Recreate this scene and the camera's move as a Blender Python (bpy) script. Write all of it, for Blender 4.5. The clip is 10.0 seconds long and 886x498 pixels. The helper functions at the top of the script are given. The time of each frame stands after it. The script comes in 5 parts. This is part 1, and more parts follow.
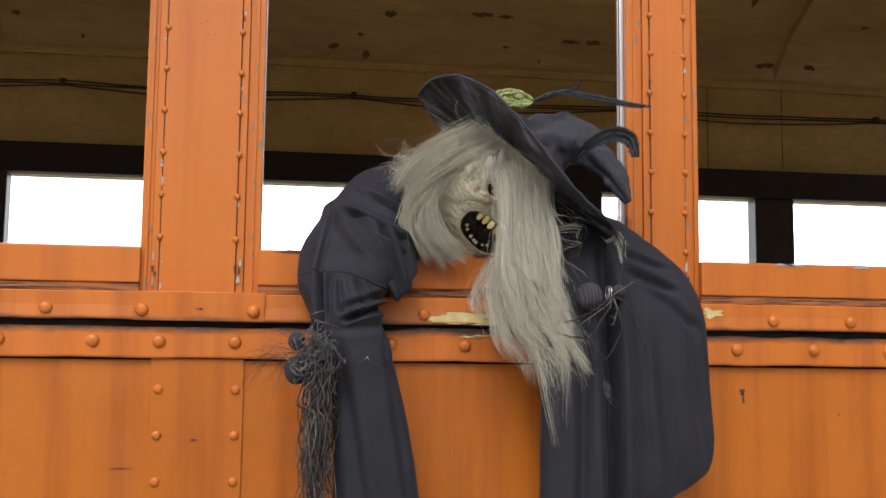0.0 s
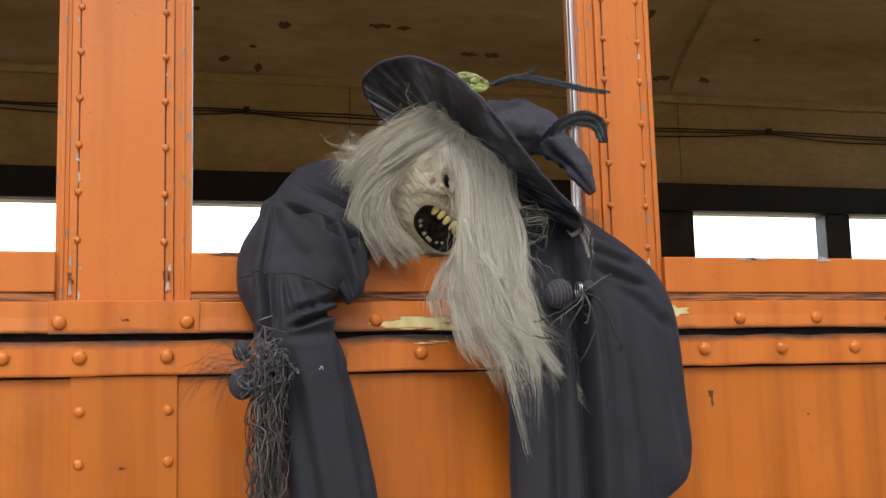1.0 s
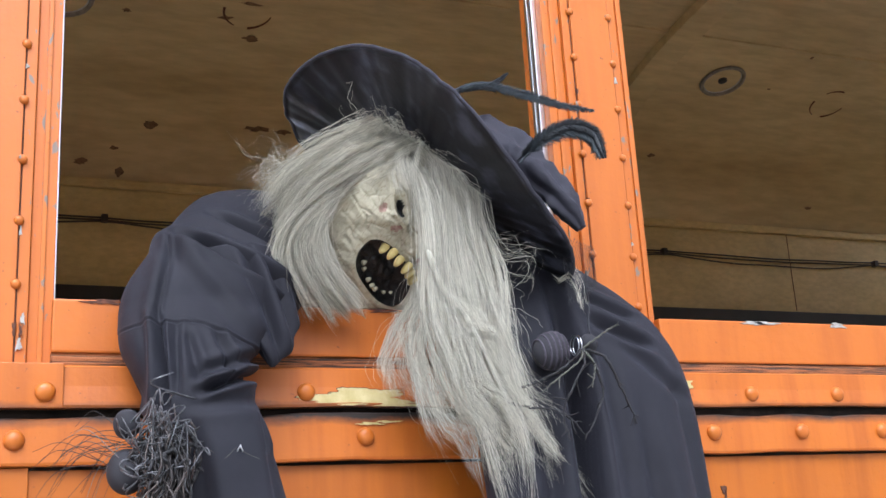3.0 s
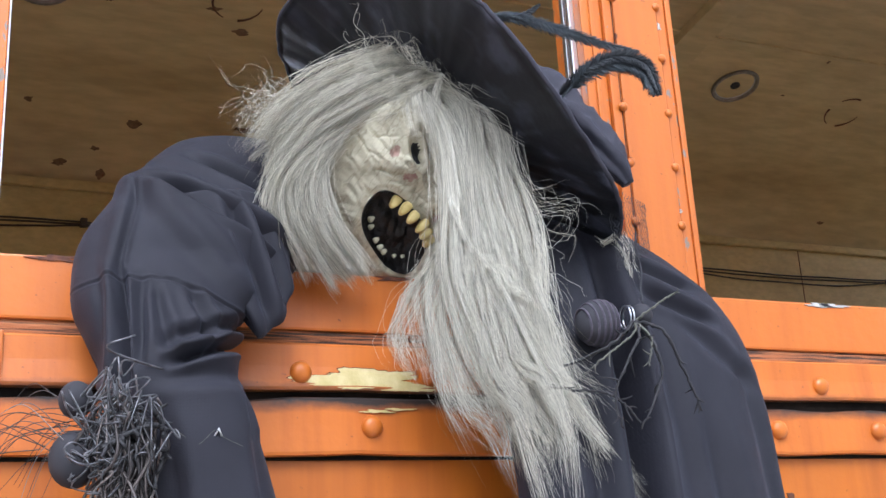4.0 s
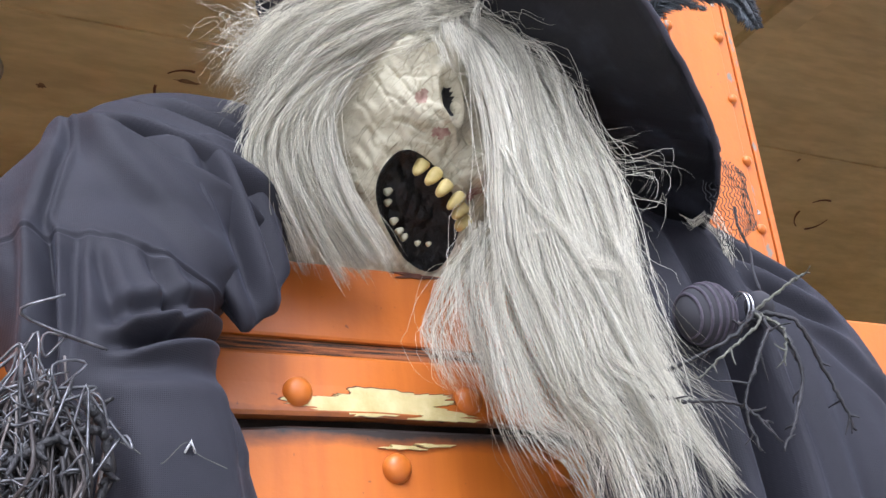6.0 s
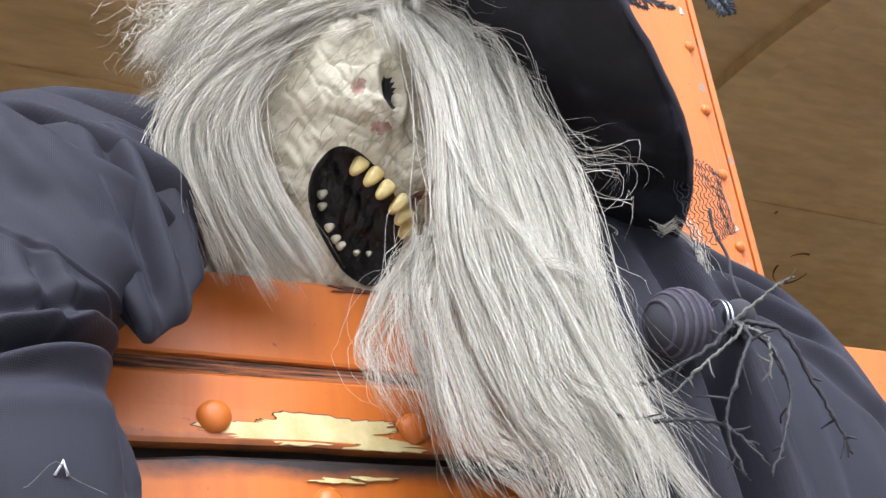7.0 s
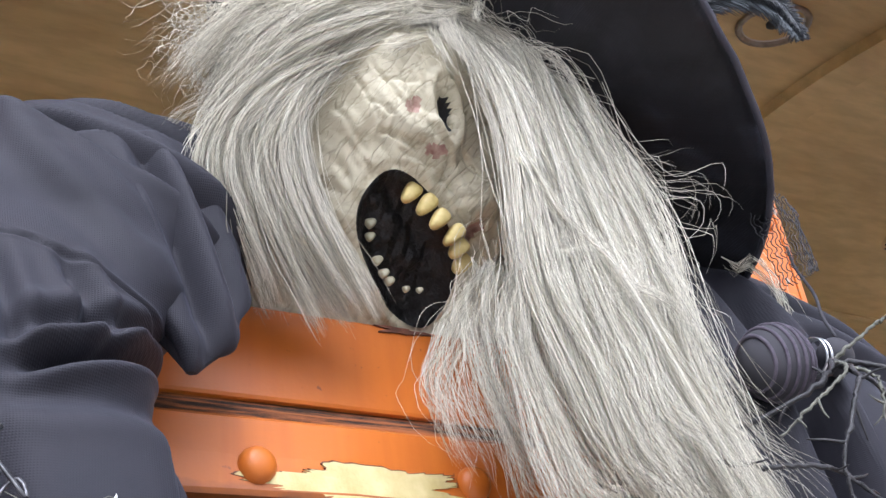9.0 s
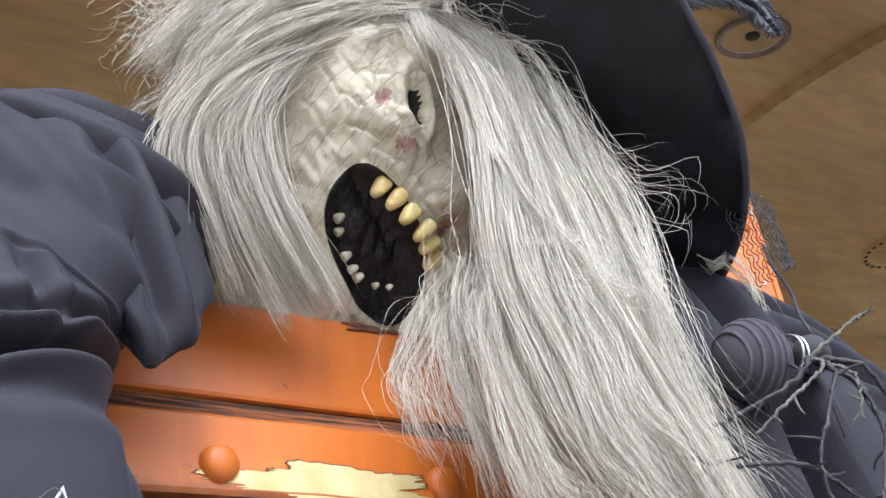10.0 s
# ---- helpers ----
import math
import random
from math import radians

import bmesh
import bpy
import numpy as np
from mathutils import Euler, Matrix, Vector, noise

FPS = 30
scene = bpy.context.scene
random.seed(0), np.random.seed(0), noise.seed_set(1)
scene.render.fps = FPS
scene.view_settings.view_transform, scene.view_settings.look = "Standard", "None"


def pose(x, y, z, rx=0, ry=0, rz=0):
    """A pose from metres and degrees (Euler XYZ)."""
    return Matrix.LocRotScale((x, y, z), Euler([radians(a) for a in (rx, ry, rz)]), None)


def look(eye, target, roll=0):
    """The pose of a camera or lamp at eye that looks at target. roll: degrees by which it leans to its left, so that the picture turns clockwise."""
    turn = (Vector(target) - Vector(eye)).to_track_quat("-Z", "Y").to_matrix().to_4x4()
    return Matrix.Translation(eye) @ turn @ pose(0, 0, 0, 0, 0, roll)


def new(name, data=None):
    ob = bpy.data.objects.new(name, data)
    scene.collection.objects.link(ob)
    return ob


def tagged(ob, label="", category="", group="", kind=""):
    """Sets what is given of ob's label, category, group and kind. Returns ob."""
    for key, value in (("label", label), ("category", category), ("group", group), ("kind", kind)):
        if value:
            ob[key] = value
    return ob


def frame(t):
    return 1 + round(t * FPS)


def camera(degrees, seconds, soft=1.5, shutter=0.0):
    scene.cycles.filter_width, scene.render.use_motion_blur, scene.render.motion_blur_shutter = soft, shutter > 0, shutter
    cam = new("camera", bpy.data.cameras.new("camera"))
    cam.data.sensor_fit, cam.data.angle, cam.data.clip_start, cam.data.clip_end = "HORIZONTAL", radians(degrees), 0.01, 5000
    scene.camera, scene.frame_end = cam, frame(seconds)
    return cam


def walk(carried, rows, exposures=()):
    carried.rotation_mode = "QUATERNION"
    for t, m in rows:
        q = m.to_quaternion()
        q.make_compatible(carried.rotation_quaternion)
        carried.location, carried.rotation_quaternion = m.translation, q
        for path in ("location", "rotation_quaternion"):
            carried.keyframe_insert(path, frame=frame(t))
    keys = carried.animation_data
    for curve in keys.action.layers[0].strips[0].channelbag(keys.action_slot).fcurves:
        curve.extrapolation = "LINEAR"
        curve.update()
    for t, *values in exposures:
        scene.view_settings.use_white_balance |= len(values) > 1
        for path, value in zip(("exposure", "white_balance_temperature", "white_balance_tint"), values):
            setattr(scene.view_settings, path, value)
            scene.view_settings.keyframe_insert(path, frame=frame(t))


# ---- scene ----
cam = camera(42.2, 10.0)
PATH = [
    (0, (-0.283, -2.081, 1.758), (0.016, -0.117, 1.988), 0.6),
    (0.5, (-0.287, -1.973, 1.738), (0.034, -0.019, 2.021), 0.2),
    (1, (-0.393, -1.875, 1.724), (0.129, 0.035, 2.006), -1.6),
    (1.5, (-0.428, -1.777, 1.696), (0.219, 0.095, 1.975), -2.7),
    (2, (-0.366, -1.657, 1.677), (0.271, 0.213, 1.992), -2.8),
    (2.5, (-0.378, -1.52, 1.659), (0.285, 0.325, 2.056), -3.0),
    (2.7, (-0.396, -1.459, 1.662), (0.319, 0.351, 2.124), -3.4),
    (3.8, (-0.354, -1.183, 1.618), (0.437, 0.549, 2.231), -3.6),
    (4, (-0.331, -1.127, 1.642), (0.443, 0.619, 2.236), -3.3),
    (4.5, (-0.355, -1.002, 1.635), (0.465, 0.693, 2.311), -4.2),
    (5, (-0.367, -0.915, 1.641), (0.503, 0.722, 2.393), -5.2),
    (5.5, (-0.302, -0.849, 1.631), (0.543, 0.778, 2.431), -5.1),
    (5.7, (-0.293, -0.814, 1.624), (0.553, 0.811, 2.425), -5.3),
    (6.8, (-0.211, -0.702, 1.61), (0.664, 0.842, 2.533), -6.6),
    (7, (-0.204, -0.684, 1.617), (0.669, 0.858, 2.546), -6.8),
    (7.5, (-0.231, -0.64, 1.624), (0.639, 0.846, 2.641), -7.0),
    (8, (-0.24, -0.621, 1.628), (0.659, 0.837, 2.661), -7.4),
    (8.5, (-0.229, -0.607, 1.625), (0.677, 0.829, 2.682), -7.8),
    (9, (-0.227, -0.572, 1.625), (0.695, 0.846, 2.692), -8.2),
    (9.5, (-0.215, -0.549, 1.62), (0.724, 0.852, 2.695), -8.5),
    (10, (-0.211, -0.558, 1.622), (0.734, 0.832, 2.708), -8.7),
]
EXPOSURES = [(0.0, 0.48, 6450, 11), (1.5, 0.72, 6300, 11), (2.7, 1.15, 5700, 12), (4.5, 1.36, 5500, 14), (7.0, 1.66, 5700, 16), (10.0, 1.66, 5700, 16)]
walk(cam, [(t, look(eye, target, roll)) for t, eye, target, roll in PATH], EXPOSURES)

# ---- world, sun, exposure ----
world = bpy.data.worlds.new("overcast_sky")
scene.world = world
world.use_nodes = True
wn, wl = world.node_tree.nodes, world.node_tree.links
wn.clear()
sky = wn.new("ShaderNodeTexSky")
sky.sky_type, sky.sun_disc = "NISHITA", False
sky.sun_elevation, sky.sun_rotation = radians(50), radians(200)
sky.air_density, sky.dust_density, sky.ozone_density = 1.0, 4.0, 1.0
soft_sky = wn.new("ShaderNodeHueSaturation")
soft_sky.inputs["Saturation"].default_value = 0.12
bg = wn.new("ShaderNodeBackground")
bg.inputs["Strength"].default_value = 0.15
wout = wn.new("ShaderNodeOutputWorld")
wl.new(sky.outputs[0], soft_sky.inputs["Color"])
wl.new(soft_sky.outputs[0], bg.inputs["Color"])
wl.new(bg.outputs[0], wout.inputs["Surface"])
sun = new("sun", bpy.data.lights.new("sun", "SUN"))
sun.data.energy, sun.data.angle, sun.data.color = 0.5, radians(25), (1.0, 0.97, 0.93)
sun.matrix_world = look((-3.0, -8.0, 11.0), (0, 0, 1.9))


# ---- materials ----
def material(name, rough=0.6, metal=0.0):
    m = bpy.data.materials.new(name)
    m.use_nodes = True
    b = m.node_tree.nodes["Principled BSDF"]
    b.inputs["Roughness"].default_value, b.inputs["Metallic"].default_value = rough, metal
    return m, m.node_tree.nodes, m.node_tree.links, b


def coords(N, L, scale=(1, 1, 1)):
    g, mp = N.new("ShaderNodeNewGeometry"), N.new("ShaderNodeMapping")
    mp.inputs["Scale"].default_value = scale
    L.new(g.outputs["Position"], mp.inputs["Vector"])
    return mp.outputs[0]


def noise_tex(N, L, vec, scale, detail=4, rough=0.55):
    n = N.new("ShaderNodeTexNoise")
    n.inputs["Scale"].default_value, n.inputs["Detail"].default_value, n.inputs["Roughness"].default_value = scale, detail, rough
    L.new(vec, n.inputs["Vector"])
    return n.outputs["Fac"]


def ramp(N, L, fac, stops):
    r = N.new("ShaderNodeValToRGB")
    while len(r.color_ramp.elements) < len(stops):
        r.color_ramp.elements.new(0.5)
    for e, (p, c) in zip(r.color_ramp.elements, stops):
        e.position, e.color = p, (*c, 1) if len(c) == 3 else c
    L.new(fac, r.inputs[0])
    return r.outputs["Color"]


def mix(N, L, fac, a, b, kind="MIX"):
    m = N.new("ShaderNodeMix")
    m.data_type, m.blend_type = "RGBA", kind
    for sock, v in ((m.inputs["Factor"], fac), (m.inputs["A"], a), (m.inputs["B"], b)):
        if isinstance(v, (int, float)):
            sock.default_value = v
        elif isinstance(v, tuple):
            sock.default_value = (*v, 1)
        else:
            L.new(v, sock)
    return m.outputs["Result"]


def calc(N, L, op, a, b=0.0):
    m = N.new("ShaderNodeMath")
    m.operation, m.use_clamp = op, True
    for sock, v in zip(m.inputs, (a, b)):
        if isinstance(v, (int, float)):
            sock.default_value = v
        else:
            L.new(v, sock)
    return m.outputs[0]


def bump(N, L, bsdf, height, strength, dist):
    b = N.new("ShaderNodeBump")
    b.inputs["Strength"].default_value, b.inputs["Distance"].default_value = strength, dist
    L.new(height, b.inputs["Height"])
    L.new(b.outputs[0], bsdf.inputs["Normal"])


def simple(name, c1, c2, scale, rough=0.6, metal=0.0, relief=0.0, stretch=(1, 1, 1), fine=0.0):
    m, N, L, b = material(name, rough, metal)
    v = coords(N, L, stretch)
    n = noise_tex(N, L, v, scale, 5)
    col = ramp(N, L, n, [(0.3, c1), (0.7, c2)])
    if fine:
        col = mix(N, L, fine, col, ramp(N, L, noise_tex(N, L, v, scale * 9, 3), [(0.35, (0.2, 0.2, 0.2)), (0.65, (1, 1, 1))]), "MULTIPLY")
    L.new(col, b.inputs["Base Color"])
    if relief:
        bump(N, L, b, noise_tex(N, L, v, scale * 6, 4), 0.5, relief)
    return m


def orange_paint(name, dirt=0.5, chips=0.0, soot=False, deep=1.0):
    m, N, L, b = material(name, 0.42)
    v = coords(N, L)
    broad = noise_tex(N, L, v, 2.3, 4)
    base = ramp(N, L, broad, [(0.3, (0.49 * deep, 0.130 * deep, 0.011 * deep ** 4)), (0.7, (0.57 * deep, 0.158 * deep, 0.016 * deep ** 4))])
    streak = noise_tex(N, L, coords(N, L, (18, 18, 1.1)), 1.0, 5, 0.6)
    base = mix(N, L, dirt, base, ramp(N, L, streak, [(0.30, (0.62, 0.5, 0.4)), (0.55, (1, 1, 1))]), "MULTIPLY")
    specks = noise_tex(N, L, v, 160, 2)
    base = mix(N, L, ramp(N, L, specks, [(0.70, (0, 0, 0)), (0.76, (0.7, 0.7, 0.7))]), base, (0.16, 0.05, 0.02))
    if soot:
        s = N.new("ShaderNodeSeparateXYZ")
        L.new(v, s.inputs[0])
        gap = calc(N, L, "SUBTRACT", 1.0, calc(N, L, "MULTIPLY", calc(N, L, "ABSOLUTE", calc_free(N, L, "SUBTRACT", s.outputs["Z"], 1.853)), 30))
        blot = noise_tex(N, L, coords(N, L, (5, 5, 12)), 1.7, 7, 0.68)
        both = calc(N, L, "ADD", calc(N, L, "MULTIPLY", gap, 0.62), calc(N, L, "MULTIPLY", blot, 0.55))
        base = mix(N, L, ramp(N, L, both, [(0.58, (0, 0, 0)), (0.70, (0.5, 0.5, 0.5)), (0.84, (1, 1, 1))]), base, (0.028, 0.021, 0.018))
    if chips:
        c = noise_tex(N, L, coords(N, L, (1, 1, 0.35)), 95, 4, 0.6)
        base = mix(N, L, ramp(N, L, c, [(0.66 - chips, (0, 0, 0)), (0.68 - chips, (1, 1, 1))]), base, (0.22, 0.17, 0.13))
    L.new(base, b.inputs["Base Color"])
    L.new(ramp(N, L, noise_tex(N, L, v, 14, 4), [(0.3, (0.34, 0.34, 0.34)), (0.7, (0.52, 0.52, 0.52))]), b.inputs["Roughness"])
    h = calc(N, L, "ADD", calc(N, L, "MULTIPLY", noise_tex(N, L, v, 60, 4), 0.5), calc(N, L, "MULTIPLY", noise_tex(N, L, v, 9, 3), 0.5))
    bump(N, L, b, h, 0.25, 0.004)
    return m


def calc_free(N, L, op, a, b=0.0):
    m = N.new("ShaderNodeMath")
    m.operation = op
    L.new(a, m.inputs[0])
    m.inputs[1].default_value = b
    return m.outputs[0]


def cracked_strip():
    m, N, L, b = material("cracked_strip", 0.75)
    n = noise_tex(N, L, coords(N, L, (9, 9, 260)), 1.0, 5, 0.7)
    L.new(ramp(N, L, n, [(0.42, (0.03, 0.018, 0.012)), (0.55, (0.38, 0.13, 0.04))]), b.inputs["Base Color"])
    bump(N, L, b, n, 0.9, 0.003)
    return m


def cloth(name, c1, c2, sheen=0.05, rough=0.78, spec=0.3):
    m, N, L, b = material(name, rough)
    b.inputs["Specular IOR Level"].default_value = spec
    v = coords(N, L)
    col = ramp(N, L, noise_tex(N, L, v, 14, 5), [(0.3, c1), (0.7, c2)])
    L.new(col, b.inputs["Base Color"])
    b.inputs["Sheen Weight"].default_value, b.inputs["Sheen Roughness"].default_value = sheen, 0.45
    b.inputs["Sheen Tint"].default_value = (0.7, 0.75, 1.0, 1)
    w1, w2 = N.new("ShaderNodeTexWave"), N.new("ShaderNodeTexWave")
    for w, d in ((w1, "X"), (w2, "Z")):
        w.bands_direction = d
        w.inputs["Scale"].default_value, w.inputs["Distortion"].default_value = 260, 1.5
        L.new(v, w.inputs["Vector"])
    weave = calc(N, L, "MULTIPLY", w1.outputs["Fac"], w2.outputs["Fac"])
    h = calc(N, L, "ADD", calc(N, L, "MULTIPLY", weave, 0.10), calc(N, L, "MULTIPLY", noise_tex(N, L, v, 30, 4), 0.6))
    bump(N, L, b, h, 0.45, 0.003)
    return m


def hair_fibre():
    m, N, L, b = material("hair_fibre", 0.62)
    g = N.new("ShaderNodeNewGeometry")
    L.new(ramp(N, L, g.outputs["Random Per Island"], [(0.0, (0.20, 0.18, 0.13)), (0.3, (0.52, 0.49, 0.385)), (1.0, (0.90, 0.865, 0.735))]), b.inputs["Base Color"])
    b.inputs["Specular IOR Level"].default_value = 0.3
    b.inputs["Sheen Weight"].default_value = 0.15
    return m


def skewed(N, L, scale):
    """Coordinates turned about y, so that wrinkles run down and across the cheek."""
    v = coords(N, L)
    mp = N.new("ShaderNodeMapping")
    mp.inputs["Rotation"].default_value = (0, radians(-38), 0)
    m2 = N.new("ShaderNodeMapping")
    m2.inputs["Scale"].default_value = scale
    L.new(v, mp.inputs["Vector"])
    L.new(mp.outputs[0], m2.inputs["Vector"])
    return m2.outputs[0]


def mask_skin():
    m, N, L, b = material("mask_skin", 0.5)
    v = coords(N, L)
    base = ramp(N, L, noise_tex(N, L, v, 22, 5), [(0.3, (0.50, 0.46, 0.325)), (0.65, (0.62, 0.58, 0.43))])
    dark = noise_tex(N, L, coords(N, L, (1, 1, 2.2)), 75, 4, 0.65)
    base = mix(N, L, 0.28, base, ramp(N, L, dark, [(0.36, (0.45, 0.39, 0.30)), (0.50, (1, 1, 1))]), "MULTIPLY")
    red = ramp(N, L, noise_tex(N, L, v, 34, 2), [(0.74, (0, 0, 0)), (0.80, (0.4, 0.4, 0.4))])
    base = mix(N, L, red, base, (0.42, 0.16, 0.13))
    lines = noise_tex(N, L, skewed(N, L, (3.4, 1.0, 0.7)), 26, 3, 0.45)
    dark_line = ramp(N, L, lines, [(0.475, (1, 1, 1)), (0.50, (0.30, 0.24, 0.18)), (0.525, (1, 1, 1))])
    base = mix(N, L, 0.36, base, dark_line, "MULTIPLY")
    lines2 = noise_tex(N, L, skewed(N, L, (5.0, 1.0, 0.9)), 34, 2, 0.45)
    dark2 = ramp(N, L, lines2, [(0.48, (1, 1, 1)), (0.50, (0.35, 0.28, 0.2)), (0.52, (1, 1, 1))])
    base = mix(N, L, 0.28, base, dark2, "MULTIPLY")
    L.new(base, b.inputs["Base Color"])
    h = calc(N, L, "ADD", calc(N, L, "MULTIPLY", dark_line, 0.5), calc(N, L, "ADD", calc(N, L, "MULTIPLY", dark2, 0.3), calc(N, L, "MULTIPLY", dark, 0.2)))
    bump(N, L, b, h, 0.6, 0.0015)
    return m


ORANGE = orange_paint("orange_paint", 0.45)
ORANGE_PANEL = orange_paint("orange_paint_panel", 0.7, 0.0, False, 0.86)
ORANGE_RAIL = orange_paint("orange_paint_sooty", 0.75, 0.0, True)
ORANGE_WORN = orange_paint("orange_paint_chipped", 0.35, 0.025)
ORANGE_EDGE = orange_paint("orange_paint_edge", 0.3, 0.05)
STRIP = cracked_strip()
# real soot in the rail gap, and the painted shade line below the lower rail
SOOT_SHADE = simple("soot_and_rail_shade", (0.008, 0.007, 0.006), (0.025, 0.018, 0.014), 25, 1.0, 0, 0.002)
SOOT_SHADE.node_tree.nodes["Principled BSDF"].inputs["Specular IOR Level"].default_value = 0.05
PRIMER = simple("bare_yellow_primer", (0.50, 0.40, 0.16), (0.66, 0.56, 0.28), 60, 0.7, 0, 0.001)
CHIP = simple("bare_grey_metal", (0.26, 0.24, 0.21), (0.50, 0.48, 0.44), 90, 0.6, 0, 0.001)
RUST = simple("rust_mark", (0.05, 0.02, 0.012), (0.17, 0.06, 0.03), 120, 0.85)
STAIN = simple("old_rust_stain", (0.09, 0.05, 0.025), (0.22, 0.14, 0.07), 60, 0.8)
CREAM = simple("aged_cream_ceiling", (0.46, 0.355, 0.165), (0.67, 0.545, 0.28), 1.6, 0.5, 0, 0.002, (0.5, 1.8, 1.8), 0.24)
FRIEZE = simple("aged_cream_frieze", (0.52, 0.41, 0.165), (0.66, 0.53, 0.23), 3.0, 0.5, 0, 0.001, (1, 1, 2), 0.2)
BLACK = simple("black_shade_box", (0.008, 0.008, 0.009), (0.02, 0.02, 0.022), 8, 0.55)
DARKPOST = simple("dark_painted_post", (0.02, 0.02, 0.022), (0.04, 0.04, 0.042), 12, 0.5)
ALUMINIUM = simple("window_channel_metal", (0.62, 0.63, 0.65), (0.8, 0.8, 0.82), 40, 0.28, 1.0, 0, (1, 1, 0.1))
GLASSDISH = simple("dull_glass_dish", (0.40, 0.41, 0.40), (0.62, 0.63, 0.62), 30, 0.22)
STEEL = simple("dull_steel", (0.18, 0.17, 0.15), (0.32, 0.3, 0.27), 40, 0.4, 0.8)
PLANK = simple("worn_floor", (0.34, 0.25, 0.16), (0.46, 0.35, 0.24), 4, 0.6)
BLOCKER = simple("blocker_grey_brown", (0.14, 0.13, 0.11), (0.22, 0.20, 0.17), 1.2, 0.8, 0, 0.01)
CABLE = simple("cable_black", (0.03, 0.026, 0.02), (0.07, 0.06, 0.045), 30, 0.6)
GRAVEL = simple("gravel_ground", (0.30, 0.285, 0.26), (0.50, 0.48, 0.44), 35, 0.9, 0, 0.01)
ROOF = simple("roof_grey", (0.10, 0.10, 0.10), (0.2, 0.2, 0.2), 5, 0.7)
COAT = cloth("dark_robe_cloth", (0.0110, 0.0107, 0.0155), (0.0172, 0.0168, 0.024), 0.05, 0.74, 0.35)
HAT = cloth("hat_satin_black", (0.006, 0.006, 0.007), (0.011, 0.011, 0.014), 0.02, 0.5, 0.3)
hat_n, hat_l = HAT.node_tree.nodes, HAT.node_tree.links
hat_b = hat_n["Principled BSDF"]
crushed = noise_tex(hat_n, hat_l, coords(hat_n, hat_l, (1.0, 1.0, 0.45)), 26, 3, 0.5)
hat_l.new(ramp(hat_n, hat_l, crushed, [(0.50, (0.03, 0.03, 0.03)), (0.68, (0.55, 0.55, 0.55))]), hat_b.inputs["Sheen Weight"])
HATTOP = cloth("hat_top_cloth", (0.030, 0.029, 0.038), (0.048, 0.047, 0.060), 0.05)
HAIR = hair_fibre()
SKIN = mask_skin()
MOUTH = simple("mouth_black", (0.003, 0.003, 0.003), (0.010, 0.009, 0.009), 70, 0.42, 0, 0.004)
TOOTH = simple("yellow_tooth", (0.50, 0.38, 0.12), (0.72, 0.59, 0.25), 120, 0.35, 0, 0.001)
TOOTHPALE = simple("pale_tooth", (0.24, 0.22, 0.14), (0.42, 0.39, 0.27), 120, 0.4)
LINT = simple("white_lint", (0.5, 0.5, 0.5), (0.7, 0.7, 0.7), 120, 0.8)
SORE = simple("red_sore", (0.26, 0.11, 0.09), (0.50, 0.36, 0.28), 160, 0.45, 0, 0.002)
GREEN = simple("green_ribbon", (0.16, 0.19, 0.05), (0.34, 0.38, 0.14), 60, 0.45, 0, 0.002)
FEATHER = simple("black_feather", (0.006, 0.007, 0.009), (0.02, 0.025, 0.03), 80, 0.5)
FEATHERGREY = simple("blue_grey_feather", (0.02, 0.027, 0.032), (0.055, 0.068, 0.078), 80, 0.55)
NET = simple("black_netting", (0.015, 0.015, 0.016), (0.035, 0.035, 0.038), 60, 0.7)
YARN = simple("striped_black_yarn", (0.012, 0.012, 0.015), (0.045, 0.043, 0.05), 1.0, 0.85, 0, 0.002)
TWIG = simple("black_twig", (0.004, 0.004, 0.0045), (0.020, 0.018, 0.020), 90, 0.55, 0, 0.002)
ROOT, root_n, root_l, root_b = material("dry_root", 0.6)
root_g = root_n.new("ShaderNodeNewGeometry")
root_l.new(ramp(root_n, root_l, root_g.outputs["Random Per Island"], [(0.0, (0.012, 0.010, 0.010)), (0.55, (0.05, 0.040, 0.036)), (0.8, (0.11, 0.09, 0.08)), (1.0, (0.24, 0.22, 0.21))]), root_b.inputs["Base Color"])
LICHEN = simple("grey_green_stem", (0.05, 0.05, 0.04), (0.13, 0.13, 0.10), 90, 0.7)


GLOW = bpy.data.materials.new("bright_overcast")
GLOW.use_nodes = True
GLOW.node_tree.nodes["Principled BSDF"].inputs["Base Color"].default_value = (0.8, 0.8, 0.8, 1)
GLOW.node_tree.nodes["Principled BSDF"].inputs["Emission Color"].default_value = (0.96, 0.98, 1.0, 1)
GLOW.node_tree.nodes["Principled BSDF"].inputs["Emission Strength"].default_value = 1.9


# ---- mesh helpers ----
def finish(me, mats, smooth=False):
    for m in (mats if isinstance(mats, (list, tuple)) else [mats]):
        me.materials.append(m)
    if smooth:
        me.polygons.foreach_set("use_smooth", [True] * len(me.polygons))
    return me


def base_of(parent):
    p = Vector()
    while parent:
        p += parent.location
        parent = parent.parent
    return p


def part(name, bm, mats, parent=None, label="", smooth=False, at=None):
    """Links a bmesh in world coordinates as one mesh object, under parent if given."""
    off = Vector(at) if at is not None else base_of(parent)
    me = bpy.data.meshes.new(name)
    for v in bm.verts:
        v.co -= off
    bm.to_mesh(me)
    bm.free()
    ob = new(name, finish(me, mats, smooth))
    ob.location = off - base_of(parent)
    ob.parent = parent
    return tagged(ob, label)


